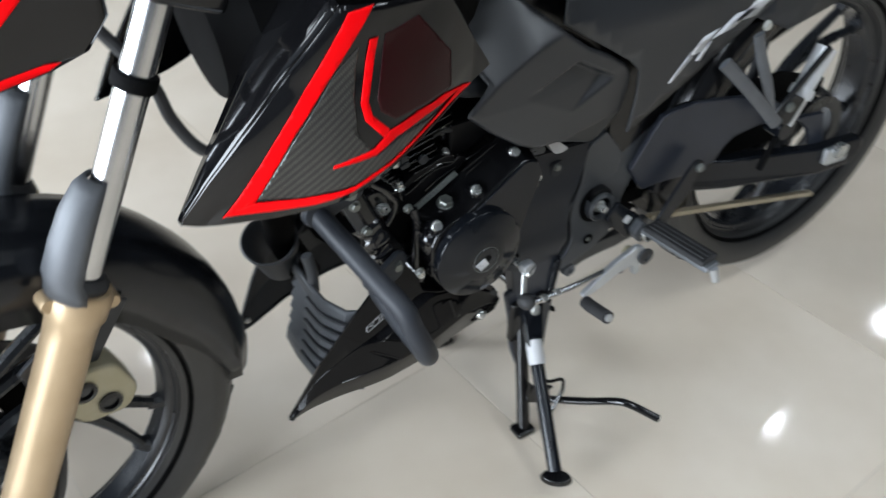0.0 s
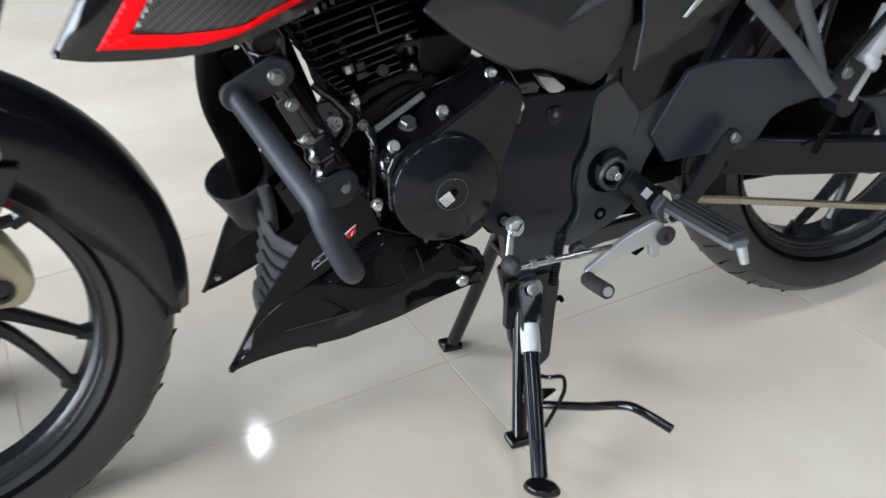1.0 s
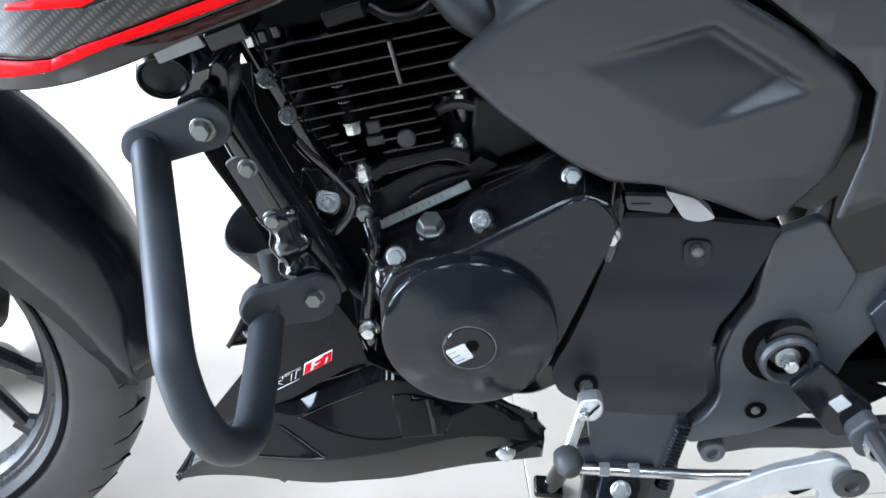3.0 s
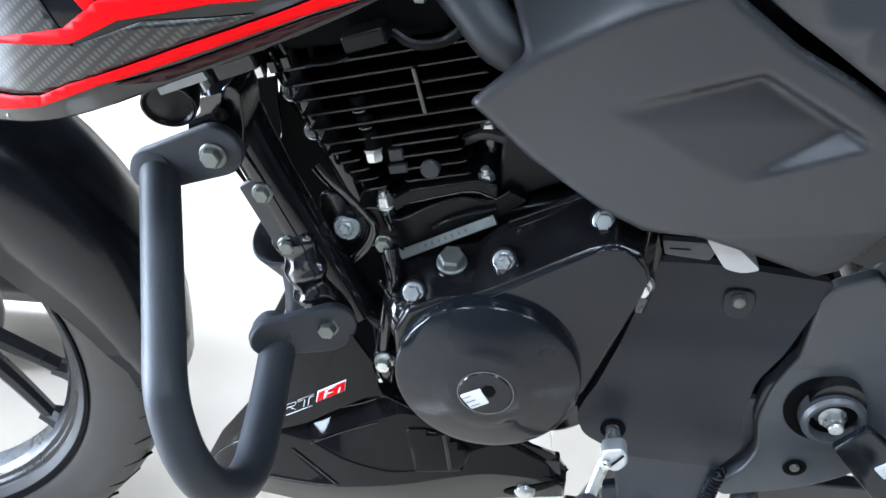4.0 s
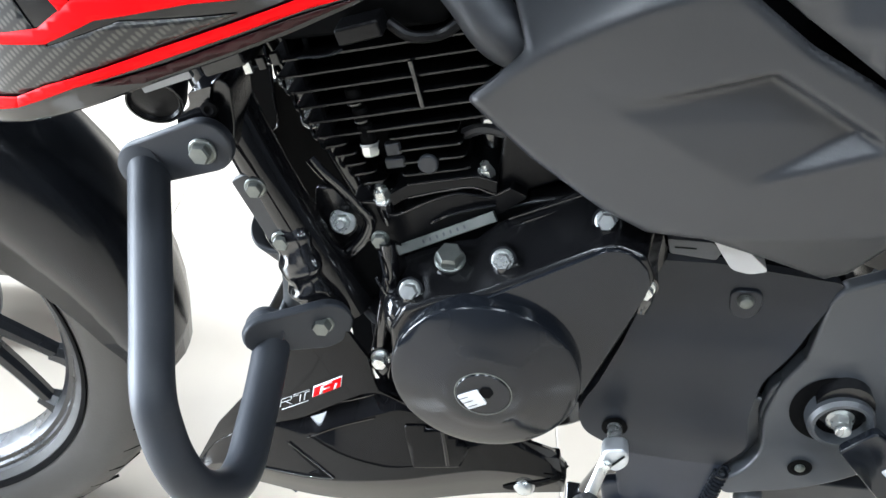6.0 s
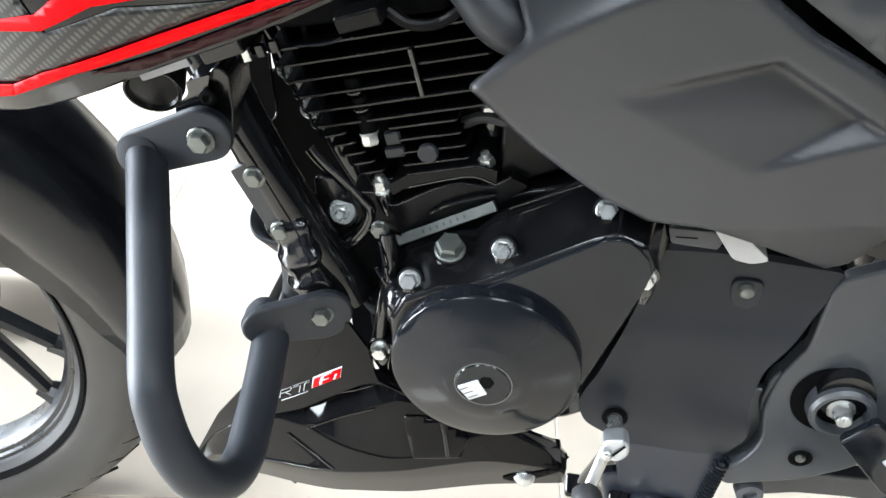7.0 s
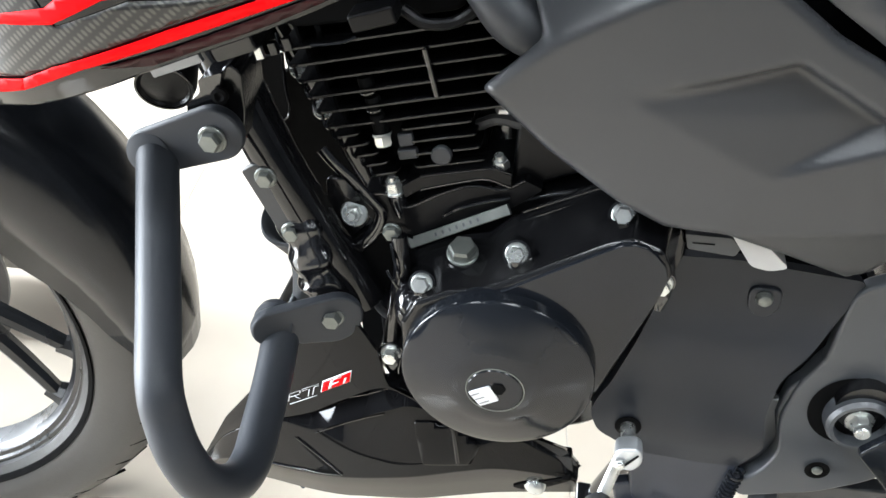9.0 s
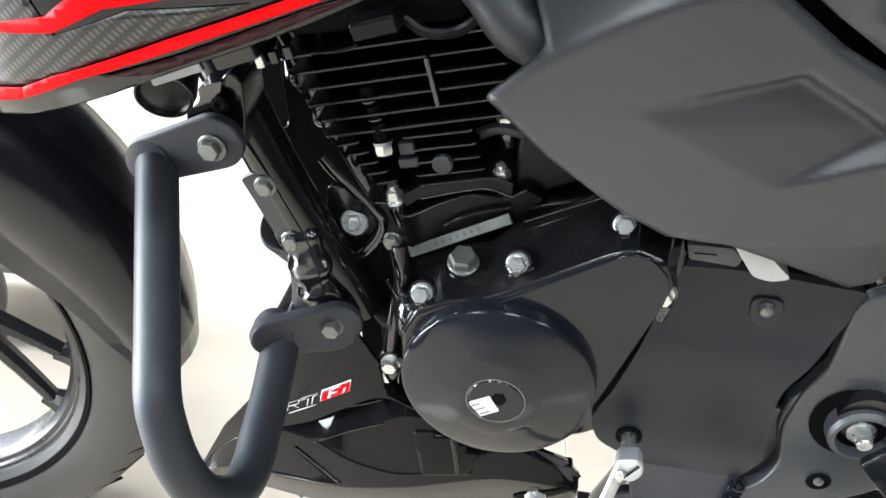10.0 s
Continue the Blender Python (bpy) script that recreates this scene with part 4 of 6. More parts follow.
        finish("boss_foot", tube([v + Vector((0, 0.004, -0.002)), v + Vector((0.0005, 0.001, -0.010)), v + Vector((0.001, 0.003, -0.021))], (0.0088, 0.004), 14, 4), GLEAM, case)
        bolt(case, v, axis, 0.0098, 0.0075, 0.0072)
    # oil filler cap and the number strip
    finish("filler_boss", lathe([(0, -0.02), (0.0128, -0.02), (0.0118, 0), (0, 0)], (0.156, -0.0715, 0.4725), (0.0, -0.30, 0.95), 24), ENGINE, case)
    bolt(case, (0.156, -0.0715, 0.4725), (0.0, -0.30, 0.95), 0.0160, 0.009, 0.0105, OLIVE_ZINC, "filler_cap")
    a, b = Vector((0.1175, -0.054, 0.4635)), Vector((0.184, -0.054, 0.4985))
    strip = box((0, 0, 0), ((b - a).length, 0.0075, 0.004))
    d = (b - a).normalized()
    n = Vector((0.1, -0.80, 0.60))
    n = (n - n.dot(d) * d).normalized()
    turn = Matrix((d, n.cross(d), n)).transposed().to_4x4()
    strip_ob = finish("number_strip", move(strip, Matrix.Translation((a + b) / 2) @ turn), OLIVE_ZINC, case, "bare metal strip with worn stamping", bevel=0.0008)
    for k in range(7):
        q = a.lerp(b, 0.28 + 0.07 * k)
        finish("stamp_mark", move(box((0, 0, 0), (0.0014, 0.0024, 0.0003)), Matrix.Translation(q + n * 0.0021) @ turn), BRACKET, strip_ob, flat=True)
    # cylinder base: two stepped flanges under the barrel and the studs that hold it
    lower = [(0.085, 0.497), (0.102, 0.4985), (0.108, 0.492), (0.117, 0.490), (0.134, 0.500), (0.147, 0.5065), (0.160, 0.511), (0.179, 0.510), (0.193, 0.518), (0.205, 0.512), (0.187, 0.497), (0.121, 0.462), (0.100, 0.466), (0.088, 0.480)]
    finish("base_flange", prism(rounded(lower, 0.003), -0.0495, 0.03), FLANGE, case, bevel=0.0012)
    # glossy tubes added to draw thin highlights along the flange edges
    finish("flange_edge_highlight", tube([(x, -0.0492, z) for x, z in lower[:9]], 0.0011, 8, 5), GLEAM, case)
    upper = [(0.112, 0.506), (0.125, 0.515), (0.160, 0.523), (0.172, 0.525), (0.184, 0.522), (0.184, 0.512), (0.168, 0.517), (0.150, 0.513), (0.125, 0.505), (0.114, 0.497)]
    finish("base_flange", prism(rounded(upper, 0.002), -0.0500, 0.03), FLANGE, case, bevel=0.0010)
    for run in (upper[1:5], upper[5:9]):
        finish("flange_edge_highlight", tube([(x, -0.0498, z) for x, z in run], 0.0010, 8, 5), GLEAM, case)
    finish("flange_lip", tube([(0.140, -0.0515, 0.4865), (0.150, -0.0525, 0.494), (0.161, -0.0525, 0.499), (0.172, -0.0525, 0.503), (0.184, -0.0520, 0.506)], 0.0014, 8, 5), GLEAM, case)
    for p, drop in (((0.107, -0.045, 0.4985), 0.022), ((0.177, -0.042, 0.519), 0.010), ((0.177, -0.03, 0.551), 0.012)):
        up = Vector((-0.17, -0.10, 0.98)).normalized()
        finish("stud_boss", lathe([(0, -drop), (0.0062, -drop), (0.0070, -0.004), (0.0068, -0.001), (0.0060, 0), (0, 0)], p, up, 20), GLEAM, case)
        bolt(case, p, up, 0.0102, 0.0090, 0.0066)
        finish("stud_end", lathe([(0, 0), (0.003, 0), (0.003, 0.004), (0, 0.0045)], Vector(p) + up * 0.009, up, 14), ZINC, case)
    # ledge lines of the upper case
    for dz in (0.0, 0.0045):
        finish("case_ledge", tube([(0.1930, -0.0600 + dz, 0.4945 + dz * 0.8), (0.2435, -0.0620 + dz, 0.5205 + dz * 0.8)], 0.0011, 8), GLEAM, case)
    finish("case_top", prism([(0.182, 0.50), (0.25, 0.53), (0.26, 0.56), (0.186, 0.56)], -0.04, 0.06), FLANGE, case, bevel=0.004)
    # solid front, near-black for the darkness of an open hole
    finish("starter_housing", lathe([(0, -0.05), (0.026, -0.05), (0.027, -0.04), (0.027, 0.02), (0.026, 0.022), (0, 0.022)], (0.098, -0.03, 0.445), (0, -1, 0), 32), SHADE_DULL_BLACK, case)
    finish("starter_ring", lathe([(0.0255, 0.0), (0.0268, 0.0), (0.0268, 0.0015), (0.0255, 0.0015)], (0.106, -0.053, 0.446), (0, -1, 0), 40, True), GLOSS, case)
    # thin black sheet added as the shade between wing and sprocket cover
    finish("gap_shade_sheet", prism([(0.235, 0.33), (0.245, 0.40), (0.268, 0.455), (0.286, 0.470), (0.294, 0.460), (0.298, 0.42), (0.300, 0.31)], -0.0465, -0.0452), SHADE_DULL_BLACK, case)
    # added black filler, standing for the shade behind the inlet
    finish("inlet_shade_fill", prism([(0.155, 0.545), (0.25, 0.53), (0.24, 0.68), (0.155, 0.68)], 0.0, 0.05), SHADE_DULL_BLACK, case)
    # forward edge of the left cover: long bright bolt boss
    # black filler added for the shade between belly pan and cover post
    finish("front_shade_fill", prism([(0.068, 0.45), (0.118, 0.45), (0.128, 0.34), (0.09, 0.325), (0.075, 0.36)], -0.036, -0.02), SHADE_DULL_BLACK, case)
    finish("cover_post", tube([(0.1045, -0.082, 0.384), (0.1085, -0.078, 0.410), (0.1115, -0.074, 0.432), (0.1150, -0.071, 0.456), (0.1130, -0.066, 0.478)], 0.0058, 14), GLEAM, case)
    finish("post_clip", tube([(0.1065, -0.079, 0.458), (0.1100, -0.082, 0.4545), (0.1165, -0.083, 0.4465), (0.1240, -0.079, 0.4535)], 0.0011, 8, 4), GLEAM, case)
    finish("post_clip", tube([(0.1080, -0.070, 0.474), (0.1130, -0.079, 0.4610), (0.1145, -0.080, 0.4540)], 0.0012, 8, 4), GLEAM, case)
    bulge = bmesh.new()
    bmesh.ops.create_uvsphere(bulge, u_segments=28, v_segments=18, radius=0.0165, matrix=Matrix.Translation((0.1275, -0.083, 0.4290)) @ Matrix.Rotation(radians(-16), 4, "Y") @ Matrix.Diagonal((0.92, 1.0, 1.45, 1)))
    finish("cover_bulge", bulge, GLEAM, case, "glossy rounded casting bulge")
    finish("starter_lead", tube([(0.088, -0.055, 0.415), (0.098, -0.060, 0.404), (0.112, -0.060, 0.397)], 0.0028, 8), GRIP, case)


build_crankcase()


def build_sprocket_cover():
    out = [(0.2888, 0.4654), (0.333, 0.4664), (0.4180, 0.4582), (0.3958, 0.4065), (0.3773, 0.3756), (0.3732, 0.3416), (0.3790, 0.3077), (0.3639, 0.279), (0.2889, 0.2860), (0.2580, 0.3080), (0.2505, 0.3280), (0.2550, 0.3440), (0.2625, 0.3580), (0.2740, 0.3911), (0.2899, 0.4365)]
    depth = lambda x, z: lerp([(0.275, -0.055), (0.315, -0.061), (0.345, -0.060), (0.397, -0.056), (0.418, -0.050), (0.47, -0.043)], z)
    c = finish("sprocket_cover", sheet(rounded(out, 0.008), depth, 0.012), SPROCKET, BIKE, "satin blue-black sprocket cover", solid=0.010, side=-1.0, bevel=0.003, seg=3)
    finish("screw_well", prism(rounded([(0.3435, 0.4494), (0.3661, 0.4494), (0.3661, 0.4309), (0.3568, 0.4227), (0.3455, 0.4289)], 0.008, 5), -0.0492, -0.036), SPROCKET, c, bevel=0.0015)
    bolt(c, (0.3545, -0.0493, 0.4415), af=0.0092, h=0.005, mat=OLIVE_ZINC, dome=True)
    # black disc on the cover paints the dark of the shaft hole
    finish("shaft_hole_shade", lathe([(0, 0), (0.0095, 0), (0.0098, 0.0008), (0, 0.001)], (0.2795, -0.0614, 0.3185), (0, -1, 0), 24), SHADE_DULL_BLACK, c)
    finish("side_stand_plate", prism(rounded([(0.280, 0.318), (0.372, 0.305), (0.364, 0.268), (0.368, 0.212), (0.350, 0.208), (0.301, 0.214), (0.290, 0.232), (0.285, 0.27)], 0.010), -0.056, -0.034), STAND_BLUE, BIKE, "dark blue-grey stand bracket plate", bevel=0.004, seg=3)
    finish("gearbox", prism([(0.27, 0.285), (0.405, 0.275), (0.44, 0.40), (0.42, 0.455), (0.29, 0.455)], -0.036, 0.1), SHADE_DULL_BLACK, BIKE, bevel=0.005)


build_sprocket_cover()


# ---- frame, crash bar, belly pan ----
def plate_between(p, q, r0, r1, thick, axis=(0, -1, 0)):
    """A flat link with rounded ends."""
    p, q = Vector(p), Vector(q)
    d = (q - p).normalized()
    n = Vector(axis)
    n = (n - n.dot(d) * d).normalized()
    s = n.cross(d)
    pts = []
    for k in range(13):
        a = math.pi / 2 + math.pi * k / 12
        pts.append(p + r0 * (math.cos(a) * d + math.sin(a) * s))
    for k in range(13):
        a = -math.pi / 2 + math.pi * k / 12
        pts.append(q + r1 * (math.cos(a) * d + math.sin(a) * s))
    bm = bmesh.new()
    a = [bm.verts.new(v + n * thick / 2) for v in pts]
    b = [bm.verts.new(v - n * thick / 2) for v in pts]
    bm.faces.new(a)
    bm.faces.new(b)
    for i in range(len(a)):
        bm.faces.new((a[i], a[(i + 1) % len(a)], b[(i + 1) % len(a)], b[i]))
    return bm


def build_crash_bar():
    bar = tagged(new("crash_bar"), "dark powder-coated steel crash guard")
    bar.parent = BIKE
    top, low = Vector((-0.030, -0.098, 0.549)), Vector((0.0345, -0.110, 0.4265))
    head, knee = Vector((-0.027, -0.098, 0.547)), Vector((0.0105, -0.2165, 0.478))
    pts = [head.lerp(knee, k / 4) for k in range(5)]
    pts += [(0.0145, -0.2255, 0.4590), (0.0215, -0.2320, 0.4360), (0.0305, -0.2300, 0.4120), (0.0390, -0.2140, 0.3940), (0.0420, -0.1930, 0.3890), (0.0405, -0.1640, 0.3940), (0.0390, -0.1350, 0.4020), (0.0370, -0.1050, 0.4140)]
    finish("tube", tube(pts, 0.0127, 28, 6), BAR, bar)
    finish("end_cap", lathe([(0, -0.009), (0.012, -0.009), (0.0146, -0.005), (0.0150, 0.002), (0.0135, 0.0065), (0.008, 0.008), (0, 0.008)], top, (0, -1, 0.2), 28), BAR, bar)
    finish("end_cap", lathe([(0, -0.007), (0.012, -0.007), (0.0145, -0.004), (0.0148, 0.002), (0.0130, 0.005), (0, 0.006)], low + Vector((0, 0.006, 0)), (0, -1, 0.2), 28), BAR, bar)
    finish("upper_flange", plate_between(top, (0.013, -0.098, 0.565), 0.0150, 0.0175, 0.008), BAR, bar, bevel=0.002)
    finish("lower_flange", plate_between(low, (0.071, -0.092, 0.424), 0.0150, 0.0200, 0.008), BAR, bar, bevel=0.002)
    bolt(bar, (0.012, -0.102, 0.563), (-0.05, -1, 0.0), 0.0118, 0.007, 0.0088, OLIVE_ZINC)
    bolt(bar, (0.071, -0.093, 0.426), (0, -1, 0), 0.0115, 0.008, 0.008, OLIVE_ZINC)


build_crash_bar()


def build_frame():
    fr = tagged(new("frame"), "gloss black steel cradle frame")
    fr.parent = BIKE
    finish("down_tube", tube([(-0.035, -0.03, 0.66), (0.0, -0.05, 0.60), (0.03, -0.058, 0.53), (0.062, -0.06, 0.46), (0.085, -0.06, 0.415)], 0.0165, 16), GLOSS, fr)
    finish("down_tube", tube([(-0.035, 0.03, 0.66), (0.0, 0.05, 0.60), (0.03, 0.058, 0.53), (0.062, 0.06, 0.46), (0.085, 0.06, 0.415)], 0.0165, 16), GLOSS, fr)
    finish("engine_mount", prism(rounded([(0.0135, 0.5235), (0.022, 0.5285), (0.035, 0.5300), (0.048, 0.505), (0.060, 0.475), (0.056, 0.462), (0.036, 0.470), (0.031, 0.484)], 0.002), -0.074, -0.068), OLIVE_MOUNT, fr, "dark metal mounting plate", bevel=0.0015)
    bolt(fr, (0.030, -0.0745, 0.521), af=0.0098, h=0.006, washer=0.0074, mat=OLIVE_ZINC)
    bolt(fr, (0.043, -0.0745, 0.480), af=0.0098, h=0.006, washer=0.0076, mat=OLIVE_ZINC)
    # crushed lower end of the tube, folded where the press pinched it
    crimp = tube([(0.0430, -0.066, 0.484), (0.0510, -0.072, 0.470), (0.0540, -0.075, 0.458), (0.0570, -0.076, 0.445), (0.0620, -0.076, 0.433), (0.0700, -0.076, 0.420)], 0.0165, 28, 10, 0.62)
    for v in crimp.verts:
        f = math.sin(190 * v.co.z + 110 * v.co.x) * math.sin(170 * v.co.x - 90 * v.co.z + 0.6) + 0.35 * math.sin(420 * v.co.z - 260 * v.co.x)
        v.co.y -= 0.0016 * f
        v.co.x += 0.0016 * math.sin(300 * v.co.z)
    finish("crimped_end", crimp, GLEAM, fr, angle=60)
    finish("stay_bracket", tube([(0.0600, -0.048, 0.5290), (0.0680, -0.050, 0.5200), (0.0790, -0.051, 0.5095), (0.0900, -0.051, 0.4955), (0.0975, -0.051, 0.4840), (0.0930, -0.052, 0.4700), (0.0810, -0.053, 0.4560), (0.0700, -0.054, 0.4440)], 0.0046, 14, 6, 0.55), GLEAM, fr, "glossy bent stay")
    bolt(fr, (0.0790, -0.050, 0.4820), (0.1, -0.9, 0.4), 0.0105, 0.008, 0.0094)
    finish("stud_end", lathe([(0, 0), (0.0034, 0), (0.0034, 0.006), (0.0026, 0.007), (0, 0.007)], Vector((0.0790, -0.050, 0.4820)) + Vector((0.1, -0.9, 0.4)).normalized() * 0.008, (0.1, -0.9, 0.4), 16), ZINC, fr)
    bolt(fr, (0.1076, -0.062, 0.4789), (0, -1, 0), 0.010, 0.006, mat=OLIVE_ZINC)
    finish("mount_plate", prism(rounded([(0.061, 0.508), (0.077, 0.508), (0.091, 0.49), (0.089, 0.474), (0.071, 0.452), (0.059, 0.472)], 0.005), -0.049, -0.044), GLOSS, fr, bevel=0.0015)
    finish("top_mount", prism(rounded([(-0.007, 0.5695), (-0.006, 0.5780), (0.0035, 0.5860), (0.0035, 0.5945), (0.0190, 0.6000), (0.0150, 0.5860), (0.0175, 0.5710)], 0.002), -0.0900, -0.060), GLEAM, fr, bevel=0.003, seg=3)
    finish("top_lug", prism(rounded([(0.0160, 0.5985), (0.0220, 0.6040), (0.0285, 0.5990), (0.0280, 0.5740), (0.0240, 0.5520), (0.0140, 0.5500), (0.0140, 0.5700), (0.0120, 0.5840)], 0.004), -0.0860, -0.050), ENGINE, fr, bevel=0.005, seg=3)
    finish("mount_slot", tube([(-0.0050, -0.0905, 0.5735), (0.0030, -0.0905, 0.5745), (0.0130, -0.0905, 0.5775)], 0.0011, 8), SHADE_DULL_BLACK, fr)
    # small black lathe stands for the dark hole through the ear
    finish("ear_hole_shade", lathe([(0, 0), (0.005, 0), (0.0052, 0.003), (0.003, 0.0035), (0, 0.002)], (0.0165, -0.0902, 0.586), (0, -1, 0), 16), SHADE_DULL_BLACK, fr)
    # plate made near-black so its colour holds the shade behind the frame
    finish("shaded_splash_plate", prism([(-0.0212, 0.5255), (0.0051, 0.5299), (0.0117, 0.5781), (0.0555, 0.5781), (0.0884, 0.4686), (0.1048, 0.3809), (0.0555, 0.359), (0.0314, 0.3864), (-0.0058, 0.4686)], 0.056, 0.062), SHADE_DULL_BLACK, fr)
    for p in ((0.0220, 0.037, 0.5425), (0.0360, 0.037, 0.5110)):
        finish("spacer", lathe([(0, -0.008), (0.0075, -0.008), (0.0075, 0.0), (0, 0.0)], p, (0.1, -0.9, 0.4), 20), ENGINE, fr)
        bolt(fr, p, (0.1, -0.9, 0.4), 0.0090, 0.008, 0.0078)
    finish("mud_flap", prism(rounded([(-0.021, 0.556), (0.019, 0.565), (0.018, 0.517), (-0.001, 0.51)], 0.002), 0.012, 0.016), SHADE_DULL_BLACK, fr, bevel=0.001)
    finish("flap_edge", tube([(0.0190, 0.0115, 0.5650), (0.0185, 0.0115, 0.5410), (0.0180, 0.0115, 0.5170), (-0.0010, 0.0115, 0.5100)], 0.0010, 8, 4), GLEAM, fr)
    finish("lower_rail", prism(rounded([(0.3885, 0.247), (0.4123, 0.2595), (0.4365, 0.2625), (0.4854, 0.2632), (0.56, 0.270), (0.56, 0.246), (0.4927, 0.2375), (0.4651, 0.2385), (0.4304, 0.2371), (0.3960, 0.2280)], 0.006), -0.048, -0.034), PANEL, fr, "dark grey lower frame rail", bevel=0.003)
    finish("rail_bush", lathe([(0, 0), (0.0105, 0), (0.0115, 0.002), (0.0105, 0.012), (0.006, 0.013), (0.005, 0.009), (0, 0.009)], (0.3930, -0.046, 0.2405), (0.05, -1, 0.0), 24), BRACKET, fr)


OLIVE_MOUNT = surface("worn_dark_plate", (0.022, 0.023, 0.025), (0.035, 0.036, 0.038), 0.3, 0.0, grain=600, wear=40, bump=0.06, spec=0.35)
build_frame()


def build_small_front():
    horn = finish("horn", lathe([(0, -0.02), (0.013, -0.02), (0.0155, -0.012), (0.0165, 0.0), (0.0155, 0.005), (0.0138, 0.0062), (0.0125, 0.0045), (0.008, 0.0055), (0, 0.007)], (0.0010, -0.122, 0.6095), (0.15, -0.93, -0.30), 40), FLANGE, BIKE, "round black horn")
    finish("horn_rim", lathe([(0.0146, 0.0), (0.0157, 0.0), (0.0157, 0.0012), (0.0146, 0.0012)], Vector((0.0010, -0.122, 0.6095)) + Vector((0.15, -0.93, -0.30)) * 0.0055, (0.15, -0.93, -0.30), 40, True), ENGINE, horn)
    finish("horn_bracket", prism(rounded([(0.0065, 0.6330), (0.0340, 0.6425), (0.0375, 0.6355), (0.0095, 0.6250)], 0.001), -0.1500, -0.1470), PEG, BIKE, "pale plated horn bracket", bevel=0.0006)
    relay = finish("relay_box", box((0.042, -0.104, 0.6320), (0.026, 0.04, 0.012), Matrix.Rotation(radians(-20), 4, "Y")), ENGINE, BIKE, "small black relay box", bevel=0.002)
    for k in range(3):
        finish("terminal", box((0.0545 + 0.008 * k, -0.118, 0.6275 + 0.0030 * k), (0.0045, 0.004, 0.007), Matrix.Rotation(radians(-14), 4, "Y")), ZINC if k == 0 else ENGINE, relay, bevel=0.0006)
    finish("exhaust_header", tube([(0.05, 0.03, 0.60), (0.0, 0.045, 0.60), (-0.022, 0.05, 0.555), (-0.026, 0.056, 0.49), (-0.008, 0.082, 0.42), (0.004, 0.108, 0.36), (0.03, 0.10, 0.29)], 0.0215, 20), SHADE_DULL_BLACK, BIKE, "black exhaust header pipe")
    finish("intake_hose", tube([(0.15, -0.035, 0.66), (0.168, -0.05, 0.645), (0.186, -0.06, 0.628), (0.215, -0.06, 0.618)], 0.0165, 18), PANEL_DARK, BIKE, "black rubber intake hose")
    finish("throttle_body", prism(rounded([(0.10, 0.63), (0.16, 0.645), (0.155, 0.69), (0.10, 0.68)], 0.01), -0.045, 0.03), SHADE_DULL_BLACK, BIKE, bevel=0.004)
    finish("clip_plate", prism(rounded([(0.2965, 0.4875), (0.3260, 0.4870), (0.3330, 0.4795), (0.3300, 0.4725), (0.2995, 0.4755)], 0.002), -0.049, -0.043), BRACKET, BIKE, "dull grey cable clip plate", bevel=0.001)
    finish("clip_slot", box((0.309, -0.0492, 0.481), (0.014, 0.0006, 0.0007)), SHADE_DULL_BLACK, bpy.data.objects["clip_plate"], flat=True)
    finish("cable_boot", prism(rounded([(0.322, 0.499), (0.345, 0.4925), (0.3615, 0.4765), (0.350, 0.4730), (0.338, 0.4755)], 0.004), -0.062, -0.048), STICKER, BIKE, "pale rubber cable boot", bevel=0.004, seg=3)
    finish("cable", tube([(0.16, -0.03, 0.545), (0.175, -0.035, 0.553), (0.20, -0.035, 0.548), (0.24, -0.03, 0.545)], 0.004, 8), GRIP, BIKE)


build_small_front()


def belly_lines(x):
    """Heights of the pan's edges and folds at x, from the top down, and how far it stands out."""
    top = lerp([(-0.08, 0.199), (-0.036, 0.284), (0.012, 0.352), (0.044, 0.392), (0.086, 0.417), (0.100, 0.396), (0.106, 0.368), (0.132, 0.354), (0.165, 0.342), (0.205, 0.318), (0.236, 0.296), (0.247, 0.278)], x)
    low = smooth([(-0.08, 0.197), (0.0, 0.2145), (0.045, 0.2190), (0.066, 0.2215), (0.076, 0.2245), (0.12, 0.2290), (0.16, 0.2330), (0.247, 0.2395)], x)
    fold = min(top - 0.0015, smooth([(-0.08, 0.1982), (-0.04, 0.262), (0.0, 0.297), (0.018, 0.309), (0.046, 0.326), (0.071, 0.3455), (0.1035, 0.3645), (0.132, 0.352), (0.165, 0.340), (0.205, 0.316), (0.247, 0.275)], x))
    crest = min(fold - 0.0005, smooth([(-0.08, 0.198), (-0.04, 0.261), (0.0, 0.2955), (0.022, 0.3065), (0.0465, 0.307), (0.067, 0.319), (0.085, 0.330), (0.107, 0.3426), (0.125, 0.349), (0.165, 0.334), (0.205, 0.309), (0.247, 0.2725)], x))
    swage = max(low + 0.0005, min(crest - 0.003, smooth([(-0.08, 0.1976), (-0.05, 0.232), (-0.0166, 0.2505), (0.0167, 0.2565), (0.0632, 0.264), (0.1085, 0.2745), (0.15, 0.284), (0.19, 0.287), (0.247, 0.268)], x)))
    out = smooth([(-0.08, -0.055), (-0.02, -0.076), (0.05, -0.092), (0.12, -0.096), (0.16, -0.091), (0.20, -0.083), (0.25, -0.070)], x)
    return top, fold, crest, swage, low, out


